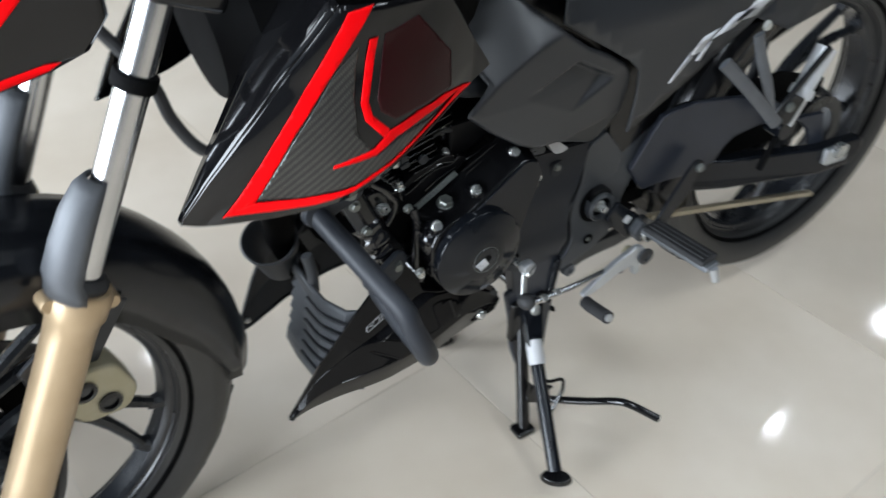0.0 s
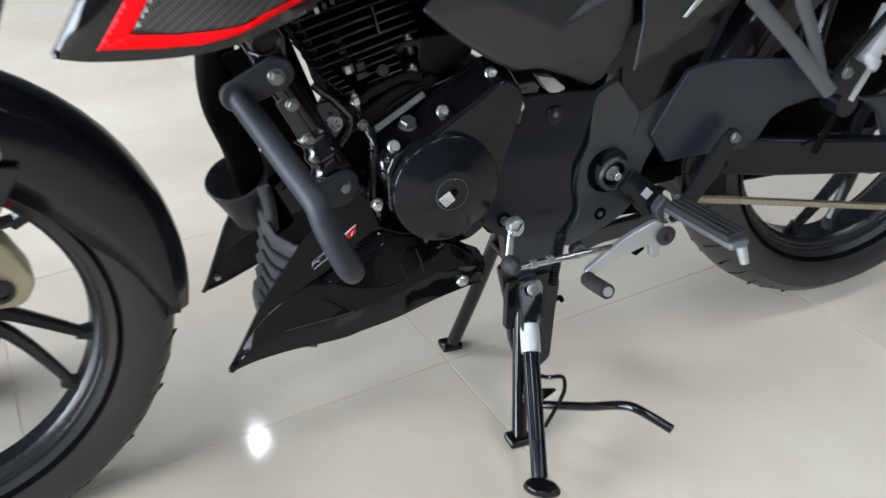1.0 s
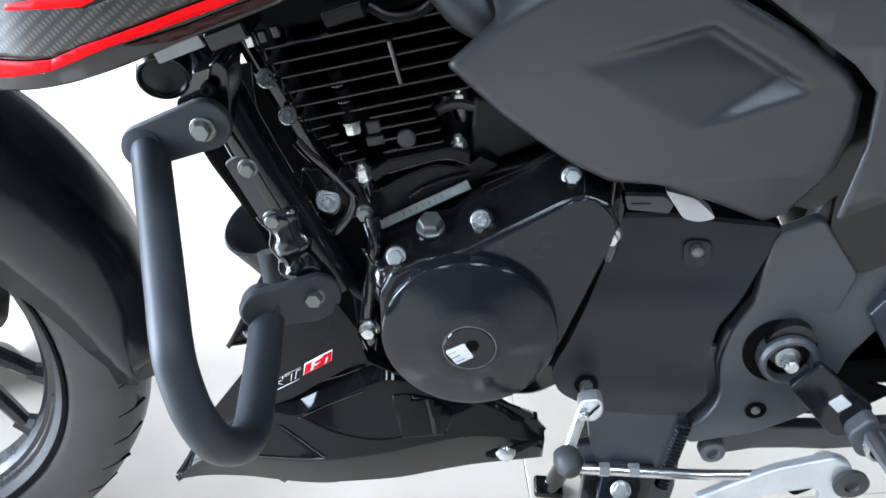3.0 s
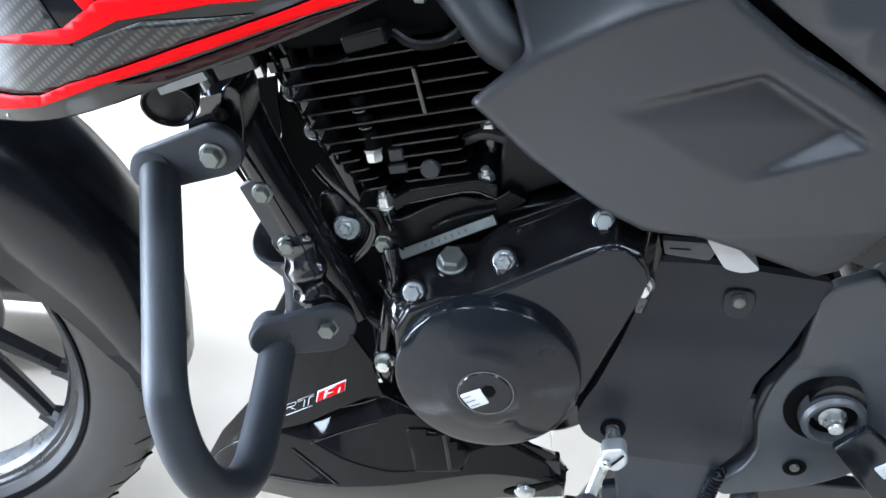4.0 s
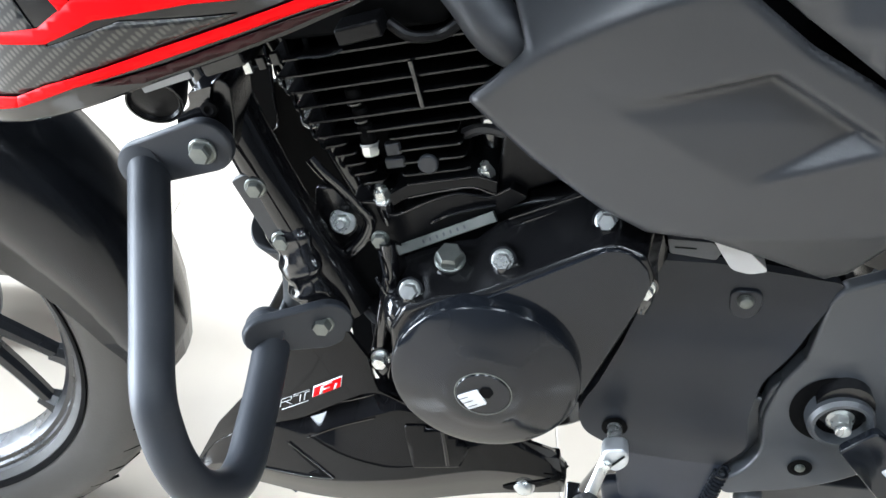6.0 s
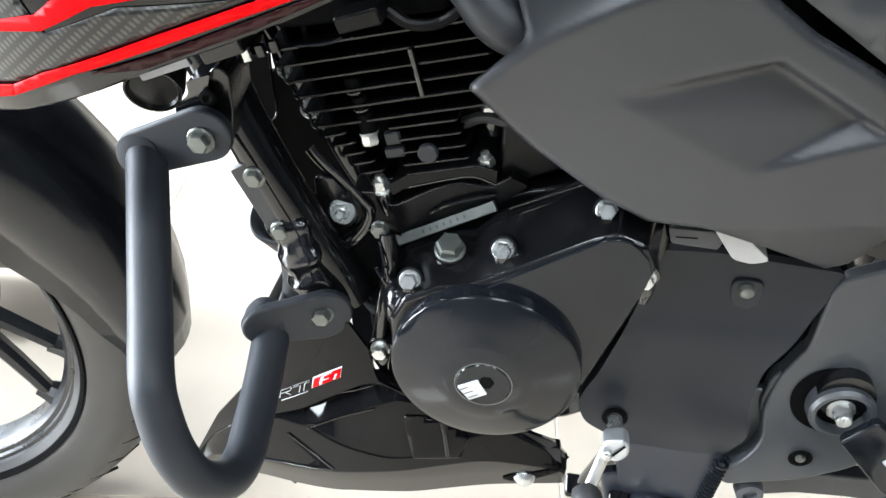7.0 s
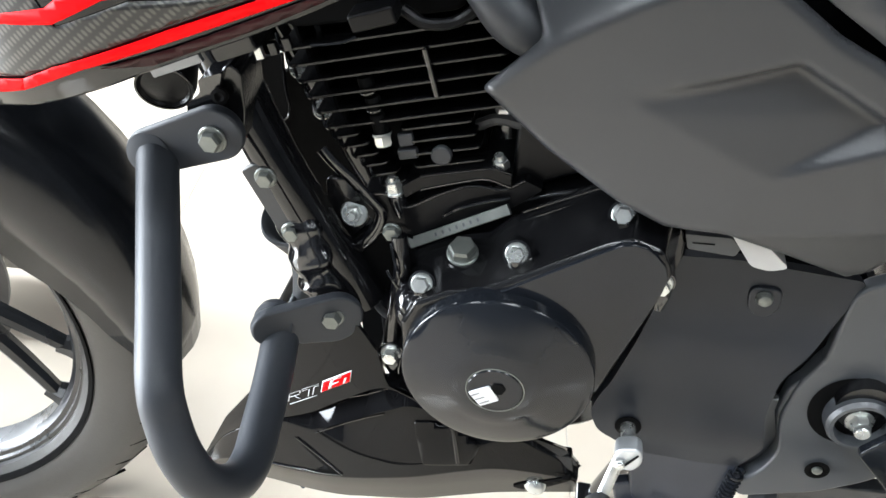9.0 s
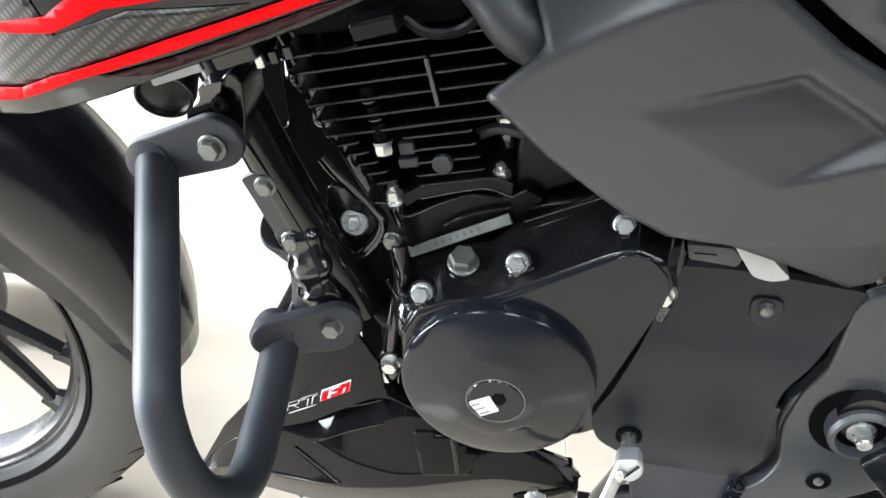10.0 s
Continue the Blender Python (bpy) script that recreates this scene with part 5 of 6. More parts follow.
def belly_depth(x, z):
    """Badge face, groove below it, hollowed panel and vent, then the tucked-in underside."""
    top, fold, crest, swage, low, out = belly_lines(x)
    if z >= fold:
        return out + 0.10 * (z - fold)
    if z > crest:
        g = fold - crest
        t = (fold - z) / g
        return out + 0.014 * min(1.0, g / 0.018) * min(t / 0.1, (1 - t) / 0.9)
    if z < swage:
        return out - 0.005 + 0.38 * (swage - z)
    y = out - 0.005 * (crest - z) / max(1e-4, crest - swage)
    bay = smooth([(0.0465, 0.307), (0.0743, 0.2957), (0.1003, 0.2908), (0.1177, 0.2908), (0.1437, 0.2965), (0.1648, 0.3056), (0.19, 0.318)], x)
    if 0.0465 < x < 0.185 and z > bay:
        y += 0.008 * (z - bay) / max(0.004, crest - bay) * min(1.0, (crest - z) / 0.0025) * min(1.0, (x - 0.0465) / 0.022)
    return y


def belly_skin(turn):
    bm = bmesh.new()
    rows = []
    for k in range(132):
        x = -0.08 + 0.327 * k / 131
        top, fold, crest, swage, low, out = belly_lines(x)
        cuts = [top, (top + fold) / 2, fold + 0.0004]
        cuts += [fold + (crest - fold) * t for t in (0.02, 0.1, 0.3, 0.5, 0.7, 0.9, 0.98)]
        cuts += [crest + (swage - crest) * (i + 0.5) / 26 for i in range(26)]
        cuts += [swage + 0.0003, swage - 0.0012, (swage + low) / 2, low]
        row = [bm.verts.new((x, turn(belly_depth(x, top) + 0.004), top - 0.0008))]
        row += [bm.verts.new((x, turn(belly_depth(x, z)), z)) for z in cuts]
        rows.append(row + [bm.verts.new((x, turn(belly_depth(x, low) + 0.005), low - 0.0005))])
    for a, b in zip(rows, rows[1:]):
        for i in range(len(a) - 1):
            bm.faces.new((a[i], a[i + 1], b[i + 1], b[i]))
    return bm


SCOOP = [(0.1240, 0.3310), (0.1255, 0.3180), (0.1310, 0.2930), (0.1660, 0.2930), (0.1730, 0.3120), (0.1580, 0.3240), (0.1380, 0.3310)]


def build_belly_pan():
    pan = tagged(new("belly_pan"), "gloss black belly pan with louvred front")
    pan.parent = BIKE
    finish("left_panel", belly_skin(lambda y: y), PAN, pan, solid=0.003, angle=38)
    finish("right_panel", belly_skin(lambda y: 0.078 - y), PANEL_DARK, pan, solid=0.003, side=1.0, angle=38)
    bolt(pan, (-0.058, 0.137, 0.213), (-0.3, -0.9, 0.2), 0.009, 0.004, dome=True)
    # louvred front shield with its pipe collar
    bm = bmesh.new()
    rows = []
    for k in range(15):
        z = 0.345 - 0.0095 * k
        x = lerp([(0.20, -0.030), (0.26, -0.016), (0.35, 0.0)], z)
        d = 0.009 if 3 <= k <= 11 and k % 2 else 0.0
        rows.append([bm.verts.new((x + cx + d * (1 if abs(y - 0.03) < 0.05 else 0), y, z)) for cx, y in ((0.05, -0.075), (0.016, -0.055), (0.002, -0.02), (0.0, 0.03), (0.004, 0.075), (0.03, 0.105))])
    for a, b in zip(rows, rows[1:]):
        for i in range(len(a) - 1):
            bm.faces.new((a[i], a[i + 1], b[i + 1], b[i]))
    finish("louvred_shield", bm, BRACKET, pan, "grey moulded louvred shield", solid=0.004, angle=25)
    for k in range(6):
        z = 0.326 - 0.0185 * k
        x = lerp([(0.20, -0.030), (0.26, -0.016), (0.35, 0.0)], z)
        finish("louvre_slot", tube([(x + 0.040, -0.0735, z + 0.004), (x + 0.0155, -0.0595, z + 0.001), (x + 0.0005, -0.022, z - 0.002), (x - 0.0015, 0.02, z - 0.003)], 0.0026, 8, 4), PANEL_DARK, pan)
    finish("pipe_collar", lathe([(0.023, -0.075), (0.027, -0.077), (0.0345, -0.030), (0.0395, -0.003), (0.0405, 0.001), (0.0385, 0.003), (0.0345, -0.002), (0.030, -0.032)], (-0.0155, 0.106, 0.3685), (-0.30, -0.35, 1), 40, True), BRACKET, pan, "grey moulded collar round the exhaust pipe")
    finish("collar_post", tube([(0.005, 0.03, 0.385), (0.008, 0.025, 0.36), (0.006, 0.02, 0.33)], 0.008, 12), BRACKET, pan)
    finish("rear_tab", prism(rounded([(0.166, 0.2885), (0.2405, 0.2910), (0.2445, 0.2660), (0.228, 0.2615), (0.200, 0.2660), (0.170, 0.270)], 0.002), -0.0745, -0.064), PAN, pan, bevel=0.0015)
    # recess round the screw is only a black decal of its shade
    decal("screw_recess_shade", rounded([(0.1965, 0.2510), (0.2060, 0.2600), (0.2200, 0.2630), (0.2420, 0.2760), (0.2425, 0.2680), (0.2260, 0.2530), (0.2060, 0.2440)], 0.004), belly_depth, SHADE_DULL_BLACK, pan, 0.0010, 0.006, "black decal for the shade in the screw recess")
    bolt(pan, (0.215, -0.0755, 0.2555), (0, -0.9, 0.35), 0.0125, 0.006, 0.0085, dome=True)
    for run in ([(0.026, 0.3120), (0.055, 0.3290), (0.085, 0.3455), (0.110, 0.3575)], [(0.047, 0.3045), (0.075, 0.3185), (0.101, 0.3320)]):
        finish("crease_line", tube([(x, belly_depth(x, z) - 0.0004, z) for x, z in run], 0.0008, 8, 4), GLEAM, pan)
    # three-cornered vent: shade as a black decal, edge highlights as glossy tubes; then the hollowed panel's seam
    decal("vent_shade", [(0.0276, 0.2944), (0.0310, 0.2935), (0.0667, 0.2673), (0.0440, 0.2655), (0.0530, 0.2725)], belly_depth, SHADE_DULL_BLACK, pan, 0.0008, 0.004, "black decal for the shade in the vent opening")
    for edge in ([(-0.0118, 0.2535), (0.0194, 0.2598), (0.045, 0.2637), (0.0657, 0.2670)], [(0.0667, 0.2678), (0.049, 0.2815), (0.0305, 0.2943)]):
        finish("vent_edge_highlight", tube([(x, belly_depth(x, z) - 0.0006, z) for x, z in edge], 0.0010, 8, 4), GLEAM, pan)
    seam = [(0.0485, 0.3065), (0.0743, 0.2957), (0.1003, 0.2908), (0.1177, 0.2908), (0.1437, 0.2965), (0.1648, 0.3056)]
    finish("panel_seam", tube([(x, belly_depth(x, z) + 0.0002, z) for x, z in seam], 0.0009, 6, 5), SHADE_DULL_BLACK, pan)
    decal("scoop", rounded(SCOOP, 0.0025), belly_depth, PAN, pan, 0.0012, 0.006, "dark scoop opening")
    finish("scoop_rib", tube([(x, belly_depth(x, z) - 0.0016, z) for x, z in ((0.1515, 0.3255), (0.1545, 0.3120), (0.1570, 0.2960))], 0.0016, 8), GLOSS, pan)
    # model mark drawn as plain shapes
    decal("mark_outline", [(0.0550, 0.3490), (0.0790, 0.3660), (0.0805, 0.3766), (0.0570, 0.3600)], belly_depth, STICKER, pan, 0.0006, 0.02)
    badge = decal("mark_red", [(0.0559, 0.3502), (0.0784, 0.3661), (0.0798, 0.3754), (0.0577, 0.3594)], belly_depth, RED, pan, 0.0012, 0.02, "small red model badge")
    for poly in ([(0.0614, 0.3549), (0.0641, 0.3567), (0.0665, 0.3651), (0.0638, 0.3633)], [(0.0657, 0.3643), (0.0724, 0.3689), (0.0727, 0.3703), (0.0661, 0.3657)], [(0.0650, 0.3601), (0.0700, 0.3636), (0.0704, 0.3649), (0.0654, 0.3614)], [(0.0731, 0.3631), (0.0751, 0.3646), (0.0768, 0.3702), (0.0750, 0.3689)]):
        decal("badge_stroke", poly, belly_depth, STICKER, badge, 0.0018, 0.02)
    for poly in ([(0.0265, 0.3295), (0.0276, 0.3303), (0.0291, 0.3381), (0.0280, 0.3373)], [(0.0289, 0.3378), (0.0375, 0.3440), (0.0377, 0.3447), (0.0291, 0.3384)], [(0.0370, 0.3416), (0.0379, 0.3422), (0.0384, 0.3449), (0.0375, 0.3443)], [(0.0279, 0.3340), (0.0370, 0.3406), (0.0372, 0.3413), (0.0281, 0.3347)], [(0.0324, 0.3370), (0.0336, 0.3375), (0.0378, 0.3370), (0.0369, 0.3365)],
                 [(0.0393, 0.3458), (0.0538, 0.3561), (0.0540, 0.3568), (0.0395, 0.3465)], [(0.0393, 0.3442), (0.0443, 0.3478), (0.0444, 0.3485), (0.0395, 0.3449)], [(0.0497, 0.3517), (0.0538, 0.3546), (0.0540, 0.3552), (0.0499, 0.3524)], [(0.0439, 0.3412), (0.0448, 0.3418), (0.0463, 0.3492), (0.0454, 0.3485)], [(0.0478, 0.3440), (0.0487, 0.3446), (0.0502, 0.3519), (0.0493, 0.3513)],
                 [(0.0282, 0.3276), (0.0518, 0.3448), (0.0518, 0.3455), (0.0282, 0.3283)]):
        decal("mark_stroke", poly, belly_depth, STICKER_GREY, pan, 0.0008, 0.02)


build_belly_pan()


# ---- stands, pedals, swingarm ----
def build_stands():
    cs = tagged(new("centre_stand"), "black steel centre stand holding the bike up")
    cs.parent = BIKE
    for s in (-1, 1):
        finish("leg", tube([(0.322, s * 0.026, 0.262), (0.30, s * 0.070, 0.135), (0.276, s * 0.118, 0.006)], 0.0105, 14), GLOSS, cs)
        finish("foot", box((0.274, s * 0.119, 0.007), (0.034, 0.028, 0.012), Matrix.Rotation(radians(4), 4, "Y")), GLOSS, cs, bevel=0.004)
    finish("cross_tube", tube([(0.318, -0.038, 0.225), (0.318, 0.038, 0.225)], 0.012, 14), GLOSS, cs)
    finish("tang", tube([(0.300, -0.100, 0.045), (0.3193, -0.112, 0.0445), (0.350, -0.168, 0.074), (0.3730, -0.212, 0.1015), (0.386, -0.232, 0.104), (0.412, -0.266, 0.090)], 0.006, 12), GLOSS, cs, "bent steel foot tang")
    finish("gusset", prism([(0.288, 0.10), (0.306, 0.075), (0.334, 0.066), (0.300, 0.050), (0.284, 0.060)], -0.114, -0.108), GLOSS, cs)
    ss = tagged(new("side_stand"), "black side stand with white label")
    ss.parent = BIKE
    top, foot = Vector((0.315, -0.058, 0.2085)), Vector((0.246, -0.232, 0.046))
    finish("leg", tube([top.lerp(foot, 0.20), top.lerp(foot, 0.5), foot], 0.0105, 16), CASE, ss)
    finish("leg_head", plate_between((0.3150, -0.0660, 0.2080), top.lerp(foot, 0.24), 0.0180, 0.0125, 0.014, (0, -0.8, 0.6)), CASE, ss, bevel=0.002)
    head = [(0.275, 0.243), (0.300, 0.250), (0.356, 0.240), (0.368, 0.200), (0.362, 0.150), (0.356, 0.075), (0.338, 0.062), (0.318, 0.066), (0.306, 0.075), (0.292, 0.121), (0.287, 0.182)]
    finish("head_plate", prism(rounded(head, 0.008), -0.055, -0.044), STAND_BLUE, ss, bevel=0.003)
    finish("pivot_boss", lathe([(0, -0.012), (0.0185, -0.012), (0.0195, -0.006), (0.0195, 0.0), (0.0180, 0.0015), (0, 0.0015)], (0.3150, -0.0600, 0.2085), (0, -1, 0), 32), STAND_BLUE, ss)
    for x in (0.2935, 0.337):
        finish("fork_cheek", prism(rounded([(x - 0.009, 0.225), (x + 0.009, 0.225), (x + 0.004, 0.150), (x - 0.012, 0.150)], 0.004), -0.064, -0.052), ENGINE, ss, bevel=0.002)
    # long oval foot pad
    pad = bmesh.new()
    bmesh.ops.create_cone(pad, cap_ends=True, segments=28, radius1=0.0160, radius2=0.0130, depth=0.010)
    move(pad, Matrix.Translation(foot + Vector((0.001, -0.004, -0.012))) @ Matrix.Rotation(radians(-42), 4, "Z") @ Matrix.Rotation(radians(10), 4, "X") @ Matrix.Diagonal((1.55, 0.85, 1, 1)))
    finish("foot_pad", pad, GLOSS, ss, bevel=0.002)
    d = (foot - top).normalized()
    a = top.lerp(foot, 0.215)
    finish("label_wrap", tube([a, a + d * 0.037], 0.0128, 18), STICKER, ss, "white paper label wrapped round leg")
    bolt(ss, (0.3150, -0.0760, 0.2130), (0, -0.9, 0.42), af=0.0125, h=0.005, washer=0.0088)
    finish("tang", tube([(0.300, -0.128, 0.113), (0.310, -0.134, 0.1115), (0.323, -0.136, 0.110), (0.3305, -0.137, 0.105), (0.3320, -0.138, 0.088), (0.325, -0.139, 0.070), (0.302, -0.142, 0.036)], 0.0028, 10, 4), GLOSS, ss, "thin bent retracting rod")
    finish("cable_stub", tube([(0.3640, -0.050, 0.168), (0.3700, -0.052, 0.171), (0.3730, -0.052, 0.164)], 0.0034, 8, 3), SHADE_DULL_BLACK, ss)
    for y, x0, z0, x1, z1 in ((-0.058, 0.366, 0.278, 0.354, 0.20),):
        bm = bmesh.new()
        pts = []
        turns = 18
        for k in range(turns * 8 + 1):
            t = k / (turns * 8)
            an = 2 * math.pi * turns * t
            pts.append((x0 + (x1 - x0) * t + 0.0052 * math.cos(an), y + 0.0052 * math.sin(an), z0 + (z1 - z0) * t))
        add_tube(bm, pts, 0.0017, 6, 1)
        finish("return_spring", bm, CASE, ss)


build_stands()


def build_gear_pedal():
    p = tagged(new("gear_pedal"), "cast aluminium gear lever with rubber toe")
    p.parent = BIKE
    finish("clamp_block", prism(rounded([(0.2690, 0.3345), (0.2870, 0.3375), (0.2895, 0.3220), (0.2820, 0.3120), (0.2695, 0.3170)], 0.007), -0.101, -0.086), ALLOY, p, bevel=0.003, seg=3)
    finish("shaft", tube([(0.2795, -0.058, 0.3185), (0.2795, -0.086, 0.3185)], 0.0055, 14), ZINC, p)
    finish("clamp_slot", box((0.281, -0.1022, 0.327), (0.0012, 0.001, 0.014), Matrix.Rotation(radians(35), 4, "Y")), SHADE_DULL_BLACK, p, flat=True)
    bolt(p, (0.273, -0.1022, 0.323), af=0.0065, h=0.004)
    finish("shaft_arm", tube([(0.275, -0.094, 0.327), (0.269, -0.101, 0.308), (0.263, -0.109, 0.290)], 0.0045, 14, 5, 0.7), ZINC, p)
    finish("ball_boot", lathe([(0, -0.012), (0.009, -0.011), (0.0115, -0.004), (0.011, 0.004), (0.007, 0.010), (0, 0.012)], (0.263, -0.118, 0.287), (0.3, -0.9, -0.2), 24), GRIP, p, "black rubber joint boot")
    finish("link_rod", tube([(0.268, -0.122, 0.285), (0.36, -0.122, 0.281), (0.43, -0.112, 0.272)], 0.0042, 12), CHROME, p, "thin bright link rod")
    for x in (0.290, 0.313):
        finish("lock_nut", lathe([(0, -0.004), (0.0055, -0.004), (0.0055, 0.004), (0, 0.004)], (x, -0.122, 0.2845), (1, 0, -0.03), 6), ZINC, p)
    lever = [(0.3640, 0.2540), (0.3893, 0.2705), (0.4221, 0.2893), (0.4513, 0.2989), (0.4637, 0.3025), (0.4759, 0.2962), (0.487, 0.2748), (0.4807, 0.2615), (0.4740, 0.2610), (0.4749, 0.2453), (0.4609, 0.2471), (0.4580, 0.2700), (0.4263, 0.2635), (0.3921, 0.2504), (0.3660, 0.2450)]
    finish("lever", prism(rounded(lever, 0.007), -0.1235, -0.1145), ALLOY, p, bevel=0.003, seg=3)
    finish("pin_hole", lathe([(0, 0), (0.0022, 0), (0.0022, 0.0006), (0, 0.0006)], (0.4680, -0.1236, 0.2515), (0, -1, 0), 14), ZINC, p)
    finish("pivot_cap", lathe([(0, 0), (0.0125, 0), (0.0135, 0.002), (0.0135, 0.005), (0.006, 0.0065), (0.005, 0.004), (0, 0.004)], (0.4785, -0.1235, 0.2790), (0, -1, 0), 28), GRIP, p)
    finish("pivot_spacer", tube([(0.468, -0.114, 0.276), (0.468, -0.096, 0.274)], 0.0095, 18), CALIPER, p, "greased yellowish pivot spacer")
    finish("switch_boot", prism(rounded([(0.430, 0.262), (0.450, 0.268), (0.458, 0.258), (0.445, 0.250)], 0.003), -0.113, -0.100), SHADE_DULL_BLACK, p, bevel=0.002)
    finish("toe_rubber", tube([(0.362, -0.132, 0.249), (0.360, -0.145, 0.252), (0.357, -0.185, 0.2625)], 0.0098, 18, 5), GRIP, p, "ribbed rubber toe piece")
    finish("toe_tip", lathe([(0, 0), (0.0062, 0), (0.006, 0.002), (0, 0.0025)], (0.357, -0.1855, 0.2627), (-0.07, -0.97, 0.24), 20), ALLOY, p)


build_gear_pedal()


def build_footrest():
    f = tagged(new("footrest"), "alloy footrest with black rubber pad")
    f.parent = BIKE
    finish("arm", prism(rounded([(0.4352, 0.3330), (0.4560, 0.3570), (0.5060, 0.3125), (0.4905, 0.2820), (0.4780, 0.2820)], 0.005), -0.0785, -0.0705), CASE, f, bevel=0.004, seg=3)
    finish("arm_label", prism(rounded([(0.4680, 0.3190), (0.4768, 0.3275), (0.4865, 0.3180), (0.4772, 0.3095)], 0.001), -0.0800, -0.0788), STICKER, f, "white square sticker", flat=True)
    finish("clevis", prism(rounded([(0.4835, 0.2955), (0.4998, 0.3157), (0.5158, 0.2943), (0.5136, 0.2729), (0.4975, 0.2717)], 0.008), -0.092, -0.074), BRACKET, f, "dark cast clevis", bevel=0.003)
    coil = []
    for k in range(41):
        an = 2 * math.pi * k / 10
        coil.append((0.507 + 0.009 * math.cos(an), -0.092 - 0.0025 * k / 10, 0.288 + 0.009 * math.sin(an)))
    finish("return_coil", tube(coil, 0.0016, 6, 1), ZINC, f)
    a, b = Vector((0.510, -0.090, 0.297)), Vector((0.522, -0.216, 0.300))
    d = (b - a).normalized()
    side = d.cross(Vector((0, 0, 1))).normalized()
    up = side.cross(d)
    turn = Matrix((d, side, up)).transposed().to_4x4()
    finish("peg", move(box((0, 0, 0), ((b - a).length, 0.030, 0.010)), Matrix.Translation((a + b) / 2) @ turn), PEG, f, bevel=0.004)
    pad = finish("pad", move(box((0, 0, 0), ((b - a).length * 0.9, 0.036, 0.010)), Matrix.Translation((a + b) / 2 + up * 0.009) @ turn), GRIP, f, bevel=0.004)
    for k in range(-1, 2):
        finish("ridge", move(box((0, 0.009 * k, 0), ((b - a).length * 0.8, 0.004, 0.003)), Matrix.Translation((a + b) / 2 + up * 0.0145) @ turn), GRIP, pad, bevel=0.001)
    finish("peg_tip", tube([b, b + Vector((0.004, -0.006, -0.022))], (0.007, 0.0055), 12), ALLOY, f)


build_footrest()


def build_rear():
    sw = tagged(new("swingarm"), "satin black box-section swingarm")
    sw.parent = BIKE
    for side in (-1, 1):
        bm = prism(rounded([(0.58, 0.372), (0.661, 0.362), (0.847, 0.338), (0.945, 0.335), (0.95, 0.312), (0.93, 0.286), (0.862, 0.284), (0.664, 0.306), (0.55, 0.318), (0.55, 0.345)], 0.01), -0.012, 0.012)
        for v in bm.verts:
            v.co.y += side * lerp([(0.50, 0.026), (0.62, 0.062), (0.72, 0.096), (0.95, 0.126)], v.co.x)
        finish("beam", bm, CASE, sw, bevel=0.005)
    # side plate: an arch over the beam, open underneath
    gusset = [(0.492, 0.388), (0.520, 0.440), (0.537, 0.469), (0.557, 0.475), (0.595, 0.478), (0.650, 0.472), (0.705, 0.464), (0.747, 0.442), (0.796, 0.401), (0.856, 0.395), (0.876, 0.330), (0.848, 0.332), (0.829, 0.371),
              (0.810, 0.388), (0.791, 0.399), (0.754, 0.409), (0.716, 0.411), (0.676, 0.401), (0.660, 0.388), (0.649, 0.368), (0.635, 0.350), (0.549, 0.350), (0.518, 0.346)]
    bm = prism(gusset, -0.010, 0.0)
    for v in bm.verts:
        v.co.y += lerp([(0.49, -0.046), (0.64, -0.070), (0.75, -0.090), (0.88, -0.100)], v.co.x)
    finish("gusset", bm, STAND_BLUE, sw, "satin blue-black swingarm side plate", bevel=0.002)
    # inner mudguard over the rear tyre
    bm = bmesh.new()
    rows = []
    for k in range(21):
        a = 15 + 175 * k / 20
        rows.append([bm.verts.new(polar(REAR, r, a, y)) for r, y in ((0.27, -0.07), (0.31, -0.068), (0.325, -0.05), (0.33, 0), (0.325, 0.05), (0.31, 0.068), (0.27, 0.07))])
    for a, b in zip(rows, rows[1:]):
        for i in range(len(a) - 1):
            bm.faces.new((a[i], a[i + 1], b[i + 1], b[i]))
    finish("inner_mudguard", bm, ENGINE, BIKE, "black rear inner mudguard", solid=0.004, angle=50)
    finish("battery_box", prism(rounded([(0.45, 0.40), (0.56, 0.46), (0.60, 0.54), (0.66, 0.62), (0.45, 0.62)], 0.01), -0.045, 0.06), ENGINE, BIKE, bevel=0.004)
    finish("pivot", tube([(0.437, -0.06, 0.36), (0.437, 0.07, 0.36)], 0.02, 20), ENGINE, sw)
    finish("hugger", prism([(0.50, 0.40), (0.56, 0.44), (0.56, 0.38), (0.52, 0.34)], -0.05, 0.05), ENGINE, sw)
    finish("link_plate", prism(rounded([(0.570, 0.385), (0.585, 0.398), (0.603, 0.388), (0.575, 0.335), (0.525, 0.278), (0.505, 0.290)], 0.008), -0.1, -0.094), CASE, sw, bevel=0.002)
    bolt(sw, (0.590, -0.1005, 0.383), af=0.012, h=0.005, mat=OLIVE_ZINC)
    finish("adjuster_plate", prism(rounded([(0.855, 0.338), (0.91, 0.332), (0.91, 0.302), (0.855, 0.308)], 0.005), -0.136, -0.128), ALLOY, sw, bevel=0.001)
    ch = tagged(new("drive_chain"), "brown oiled drive chain")
    ch.parent = BIKE
    m0 = None
    for z0, z1 in ((0.293, 0.195),):
        for k in range(40):
            t = k / 40
            q = Vector((0.54 + 0.39 * t, -0.07 - 0.015 * t, z0 + (z1 - z0) * t))
            if m0 is None:
                bm = prism(rounded([(-0.0065, -0.004), (0.0065, -0.004), (0.0065, 0.004), (-0.0065, 0.004)], 0.0035, 2), -0.005, 0.005)
                ob = finish("link", bm, CHAIN, ch)
                m0 = ob.data
            else:
                ob = new("link", m0)
                ob.parent = ch
            ob.location = q
            ob.rotation_euler = (0, -math.atan2(z1 - z0, 0.39), 0)
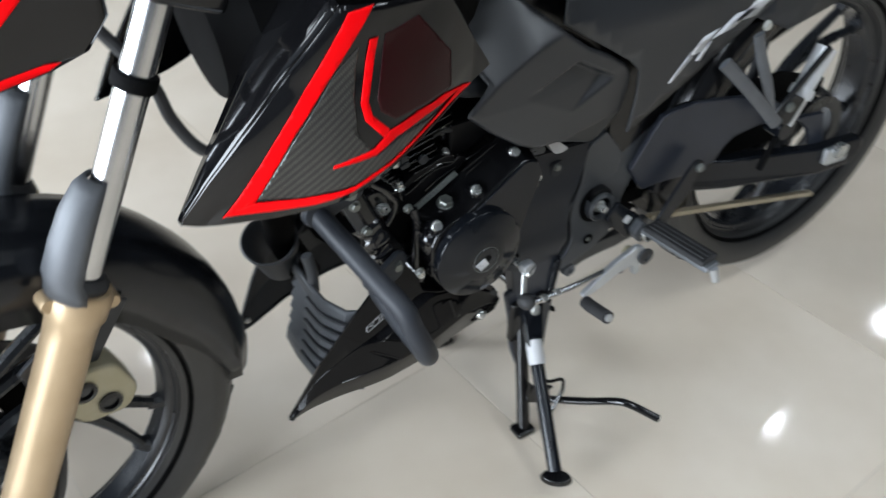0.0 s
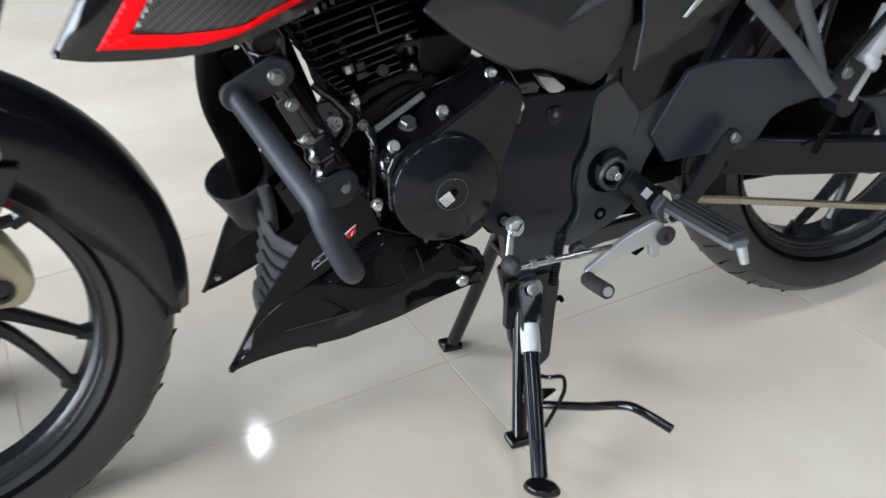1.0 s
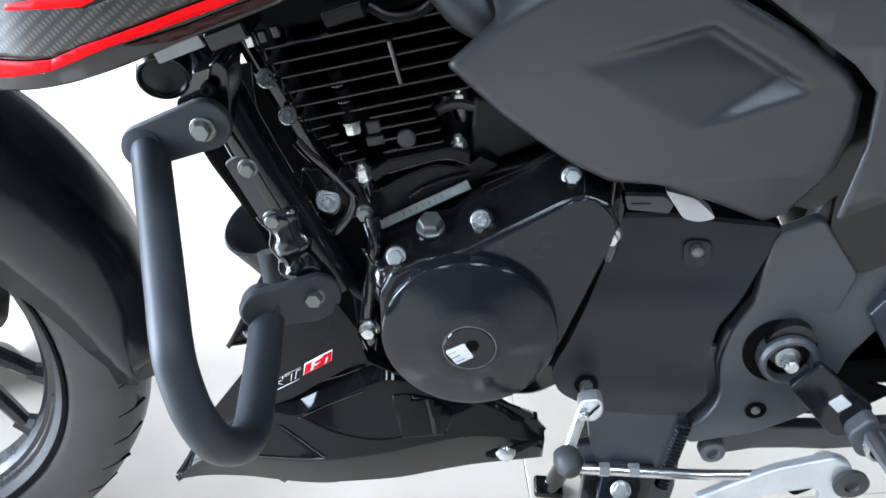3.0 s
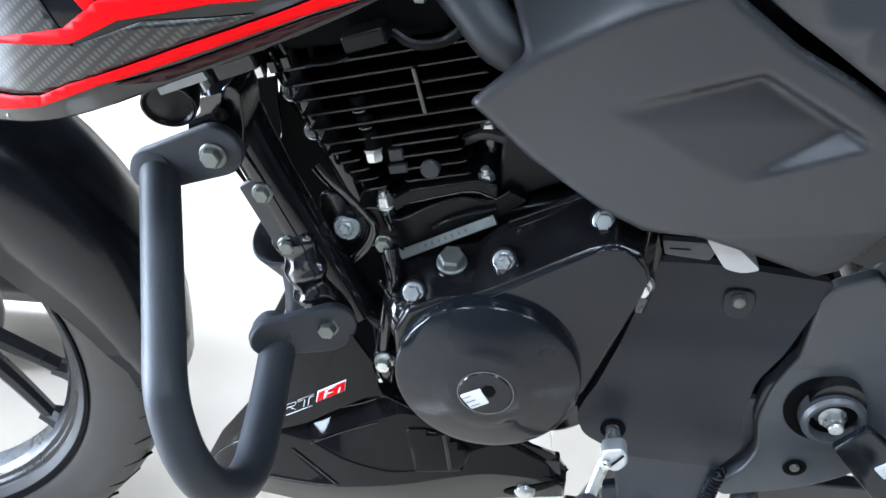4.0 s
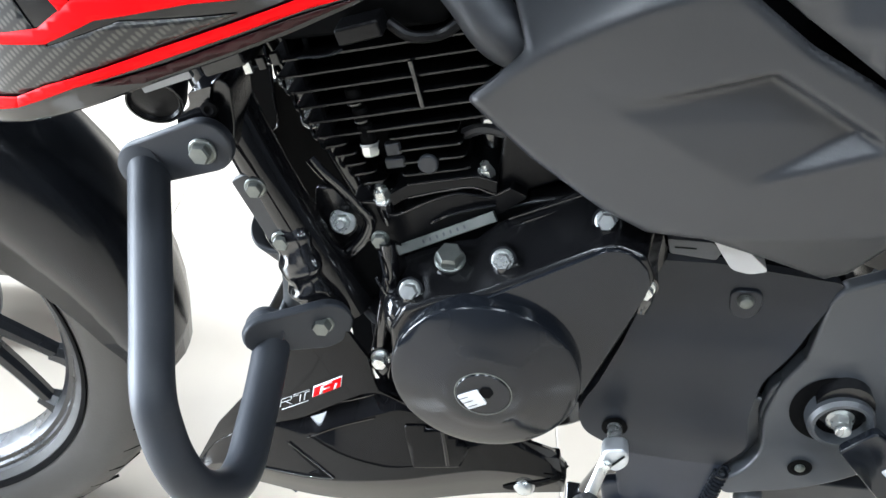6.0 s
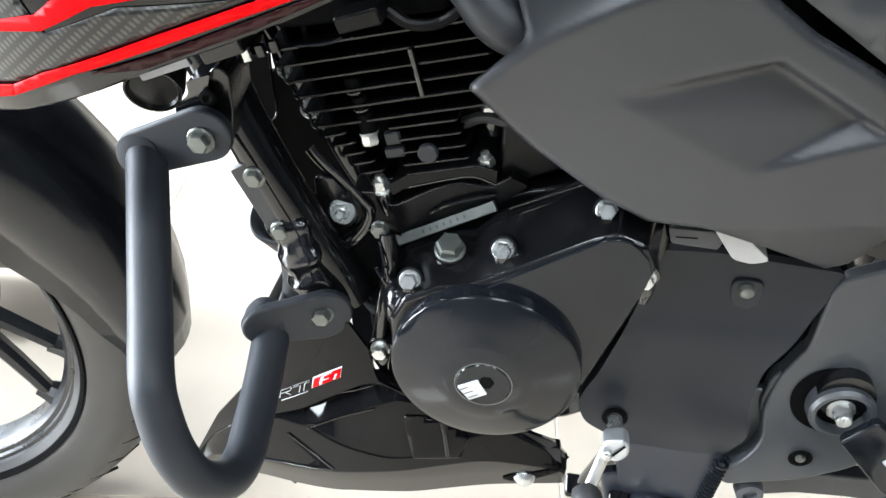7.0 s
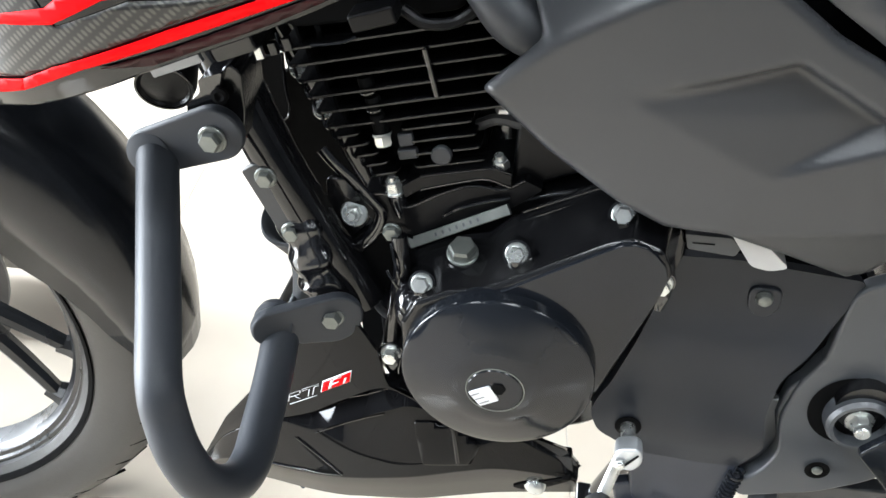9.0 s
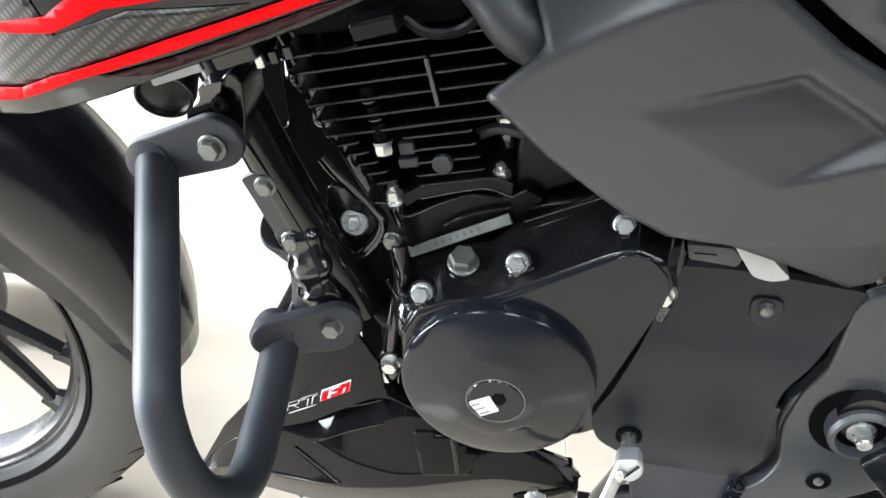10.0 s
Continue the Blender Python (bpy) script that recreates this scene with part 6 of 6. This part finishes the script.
    finish("rear_sprocket", lathe([(0.064, -0.003), (0.070, -0.003), (0.070, 0.003), (0.064, 0.003), (0.05, 0.002), (0.05, -0.002)], REAR + Vector((0, -0.08, 0)), (0, -1, 0), 43, True), WHEEL, rear)
    finish("axle_nut", lathe([(0, 0), (0.014, 0), (0.014, 0.01), (0, 0.011)], REAR + Vector((0, -0.135, 0)), (0, -1, 0), 6), ZINC, sw)
    fb = tagged(new("pillion_bracket"), "grey cast pillion footrest hanger")
    fb.parent = BIKE
    finish("strut", tube([(0.565, -0.125, 0.573), (0.583, -0.125, 0.557), (0.639, -0.125, 0.504), (0.713, -0.125, 0.430)], 0.0100, 12, 5, 0.4), HANGER, fb)
    finish("strut", tube([(0.622, -0.125, 0.600), (0.640, -0.125, 0.559), (0.669, -0.125, 0.507), (0.697, -0.125, 0.442)], 0.0090, 12, 5, 0.4), HANGER, fb)
    finish("strut", tube([(0.705, -0.122, 0.436), (0.743, -0.121, 0.476), (0.80, -0.121, 0.53)], 0.0085, 12, 5, 0.4), CASE, fb)
    finish("hanger_plate", prism(rounded([(0.708, 0.432), (0.738, 0.474), (0.768, 0.456), (0.745, 0.418)], 0.006), -0.126, -0.117), CASE, fb, bevel=0.002)
    bolt(fb, (0.732, -0.1265, 0.454), af=0.013, h=0.005, mat=OLIVE_ZINC)
    bolt(fb, (0.621, -0.134, 0.617), af=0.012, h=0.005)
    shock = tagged(new("shock_absorber"), "silver rear shock absorber")
    shock.parent = BIKE
    a, b = Vector((0.754, -0.11, 0.410)), Vector((0.815, -0.105, 0.520))
    finish("body", tube([a, a.lerp(b, 0.5), b], (0.0125, 0.0165), 20, 2), SPRING, shock)
    finish("collar", lathe([(0, -0.008), (0.018, -0.008), (0.019, 0.0), (0.018, 0.008), (0, 0.008)], a.lerp(b, 0.42), b - a, 24), SPRING, shock)
    finish("rod", tube([a + (a - b).normalized() * 0.08, a], 0.005, 12), SHADE_DULL_BLACK, shock)
    finish("lower_clevis", lathe([(0, -0.015), (0.018, -0.015), (0.018, 0.015), (0, 0.015)], a + Vector((-0.004, 0.004, -0.004)), (0, -1, 0), 20), CASE, shock)
    # no real part: black sheet added for shade between frame plate and gusset
    finish("frame_gap_shade", prism([(0.44, 0.315), (0.57, 0.33), (0.61, 0.45), (0.50, 0.49), (0.44, 0.45)], -0.030, -0.024), SHADE_DULL_BLACK, BIKE, "added near-black sheet for the shade behind the frame plate")
    # another added sheet, darkening the view through the rear wheel like shade
    finish("wheel_shade_sheet", prism(rounded([(0.54, 0.36), (0.66, 0.345), (0.88, 0.325), (0.91, 0.42), (0.79, 0.465), (0.56, 0.475)], 0.01), -0.058, -0.054), SHADE_DULL_BLACK, BIKE, "added near-black sheet for the shade inside the rear wheel")
    finish("tail_underside", prism(rounded([(0.64, 0.60), (0.80, 0.56), (1.0, 0.62), (1.12, 0.72), (1.05, 0.76), (0.70, 0.74)], 0.02), -0.07, 0.07), SHADE_DULL_BLACK, BIKE, "black moulded tail underside", bevel=0.008)
    finish("tail_lower_panel", sheet([(0.645, 0.607), (0.73, 0.565), (0.86, 0.585), (1.0, 0.64), (1.16, 0.73), (1.16, 0.80), (1.0, 0.80), (0.80, 0.70)], lambda x, z: -0.094 + 0.02 * (x - 0.64), 0.03), PANEL_DARK, BIKE, "black lower tail panel", solid=0.004)
    finish("tail_reflector", prism(rounded([(0.865, 0.625), (0.93, 0.645), (0.93, 0.660), (0.87, 0.642)], 0.005), -0.098, -0.088), MAROON, BIKE, "dark red tail reflector", bevel=0.002)
    finish("muffler", tube([(0.45, 0.12, 0.26), (0.58, 0.15, 0.30), (0.66, 0.155, 0.335), (1.10, 0.17, 0.45)], 0.082, 24, 5, 0.6), SHADE_DULL_BLACK, BIKE, "black exhaust silencer")


build_rear()


def build_scooter():
    """A dark scooter parked beyond the front wheel."""
    sc = tagged(new("scooter"), "dark glossy scooter parked beside the front wheel", "scooter")
    c = Vector((-0.72, 0.30, 0.225))
    w = finish("wheel", lathe([(0.14, -0.03), (0.19, -0.045), (0.215, -0.035), (0.225, 0.0), (0.215, 0.035), (0.19, 0.045), (0.14, 0.03)], c, (0, -1, 0), 48, True), RUBBER, sc)
    finish("rim", lathe([(0, -0.03), (0.03, -0.04), (0.12, -0.02), (0.142, -0.034), (0.142, 0.034), (0.12, 0.02), (0.03, 0.04), (0, 0.03)], c, (0, -1, 0), 40), WHEEL, w)
    side = [(-1.55, 0.14), (-0.80, 0.10), (-0.62, 0.012), (-0.505, 0.012), (-0.49, 0.03), (-0.44, 0.18), (-0.388, 0.345), (-0.40, 0.42), (-0.60, 0.50), (-1.0, 0.62), (-1.5, 0.60)]
    finish("side_panel", sheet(rounded(side, 0.02), lambda x, z: 0.252 - 0.03 * math.sin(3.0 * max(0.0, min(1.0, (z - 0.02) / 0.5))), 0.02), SCOOTER, sc, "gloss dark blue-black side panel", solid=0.004, angle=50)
    finish("side_panel", sheet(rounded(side, 0.02), lambda x, z: 0.40, 0.04), SCOOTER, sc, solid=0.004, side=1.0)
    finish("panel_seam", tube([(-0.43, 0.225, 0.245), (-0.60, 0.222, 0.26), (-0.9, 0.222, 0.30)], 0.004, 8), SHADE_DULL_BLACK, sc)
    finish("grab_strip", prism(rounded([(-0.472, 0.335), (-0.452, 0.345), (-0.472, 0.268), (-0.490, 0.262)], 0.004), 0.218, 0.224), BRACKET, sc, "grey trim strip", bevel=0.001)
    finish("seat", prism(rounded([(-0.55, 0.52), (-0.9, 0.64), (-1.45, 0.66), (-1.45, 0.60), (-1.0, 0.58), (-0.6, 0.49)], 0.02), 0.25, 0.40), GRIP, sc, bevel=0.02, seg=3)
    finish("stand", tube([(-0.9, 0.26, 0.15), (-0.92, 0.24, 0.006)], 0.012, 12), SHADE_DULL_BLACK, sc)
    r = finish("wheel", lathe([(0.14, -0.03), (0.19, -0.045), (0.215, -0.035), (0.225, 0.0), (0.215, 0.035), (0.19, 0.045), (0.14, 0.03)], c + Vector((-0.9, 0.0, 0)), (0, -1, 0), 48, True), RUBBER, sc)
    finish("rim", lathe([(0, -0.03), (0.03, -0.04), (0.12, -0.02), (0.142, -0.034), (0.142, 0.034), (0.12, 0.02), (0.03, 0.04), (0, 0.03)], c + Vector((-0.9, 0, 0)), (0, -1, 0), 40), WHEEL, r)


SCOOTER = surface("dark_blue_black_paint", (0.008, 0.010, 0.014), (0.012, 0.015, 0.02), 0.12, grain=300, wear=6, bump=0.01, coat=0.3, rough_spread=0.03)
build_scooter()

# ---- floor tiles, one object each ----
def build_tiles():
    floor = bpy.data.objects["floor"]
    s, gap = TILE_SIZE, 0.0006
    bm = bmesh.new()
    add_box(bm, (0, 0, -0.005), (s - 2 * gap, s - 2 * gap, 0.010))
    bmesh.ops.bevel(bm, geom=[e for e in bm.edges if all(v.co.z > -0.001 for v in e.verts)], offset=0.0003, segments=1, affect="EDGES")
    me = None
    c, sn = math.cos(TURN_TILES), math.sin(TURN_TILES)
    count = 0
    for i in range(-9, 11):
        for j in range(-8, 13):
            u, v = (i + 0.5) * s, (j + 0.5) * s
            x, y = SEAM[0] + c * u - sn * v, SEAM[1] + sn * u + c * v
            if not (ROOM[0] + 0.45 < x < ROOM[1] - 0.45 and ROOM[2] + 0.45 < y < ROOM[3] - 0.45):
                continue
            if me is None:
                first = finish("tile", bm, TILE, floor, flat=True)
                me, ob = first.data, first
            else:
                ob = new("tile", me)
                ob.parent = floor
            ob.location = (x, y, 0)
            ob.rotation_euler = (0, 0, TURN_TILES)
            count += 1


build_tiles()
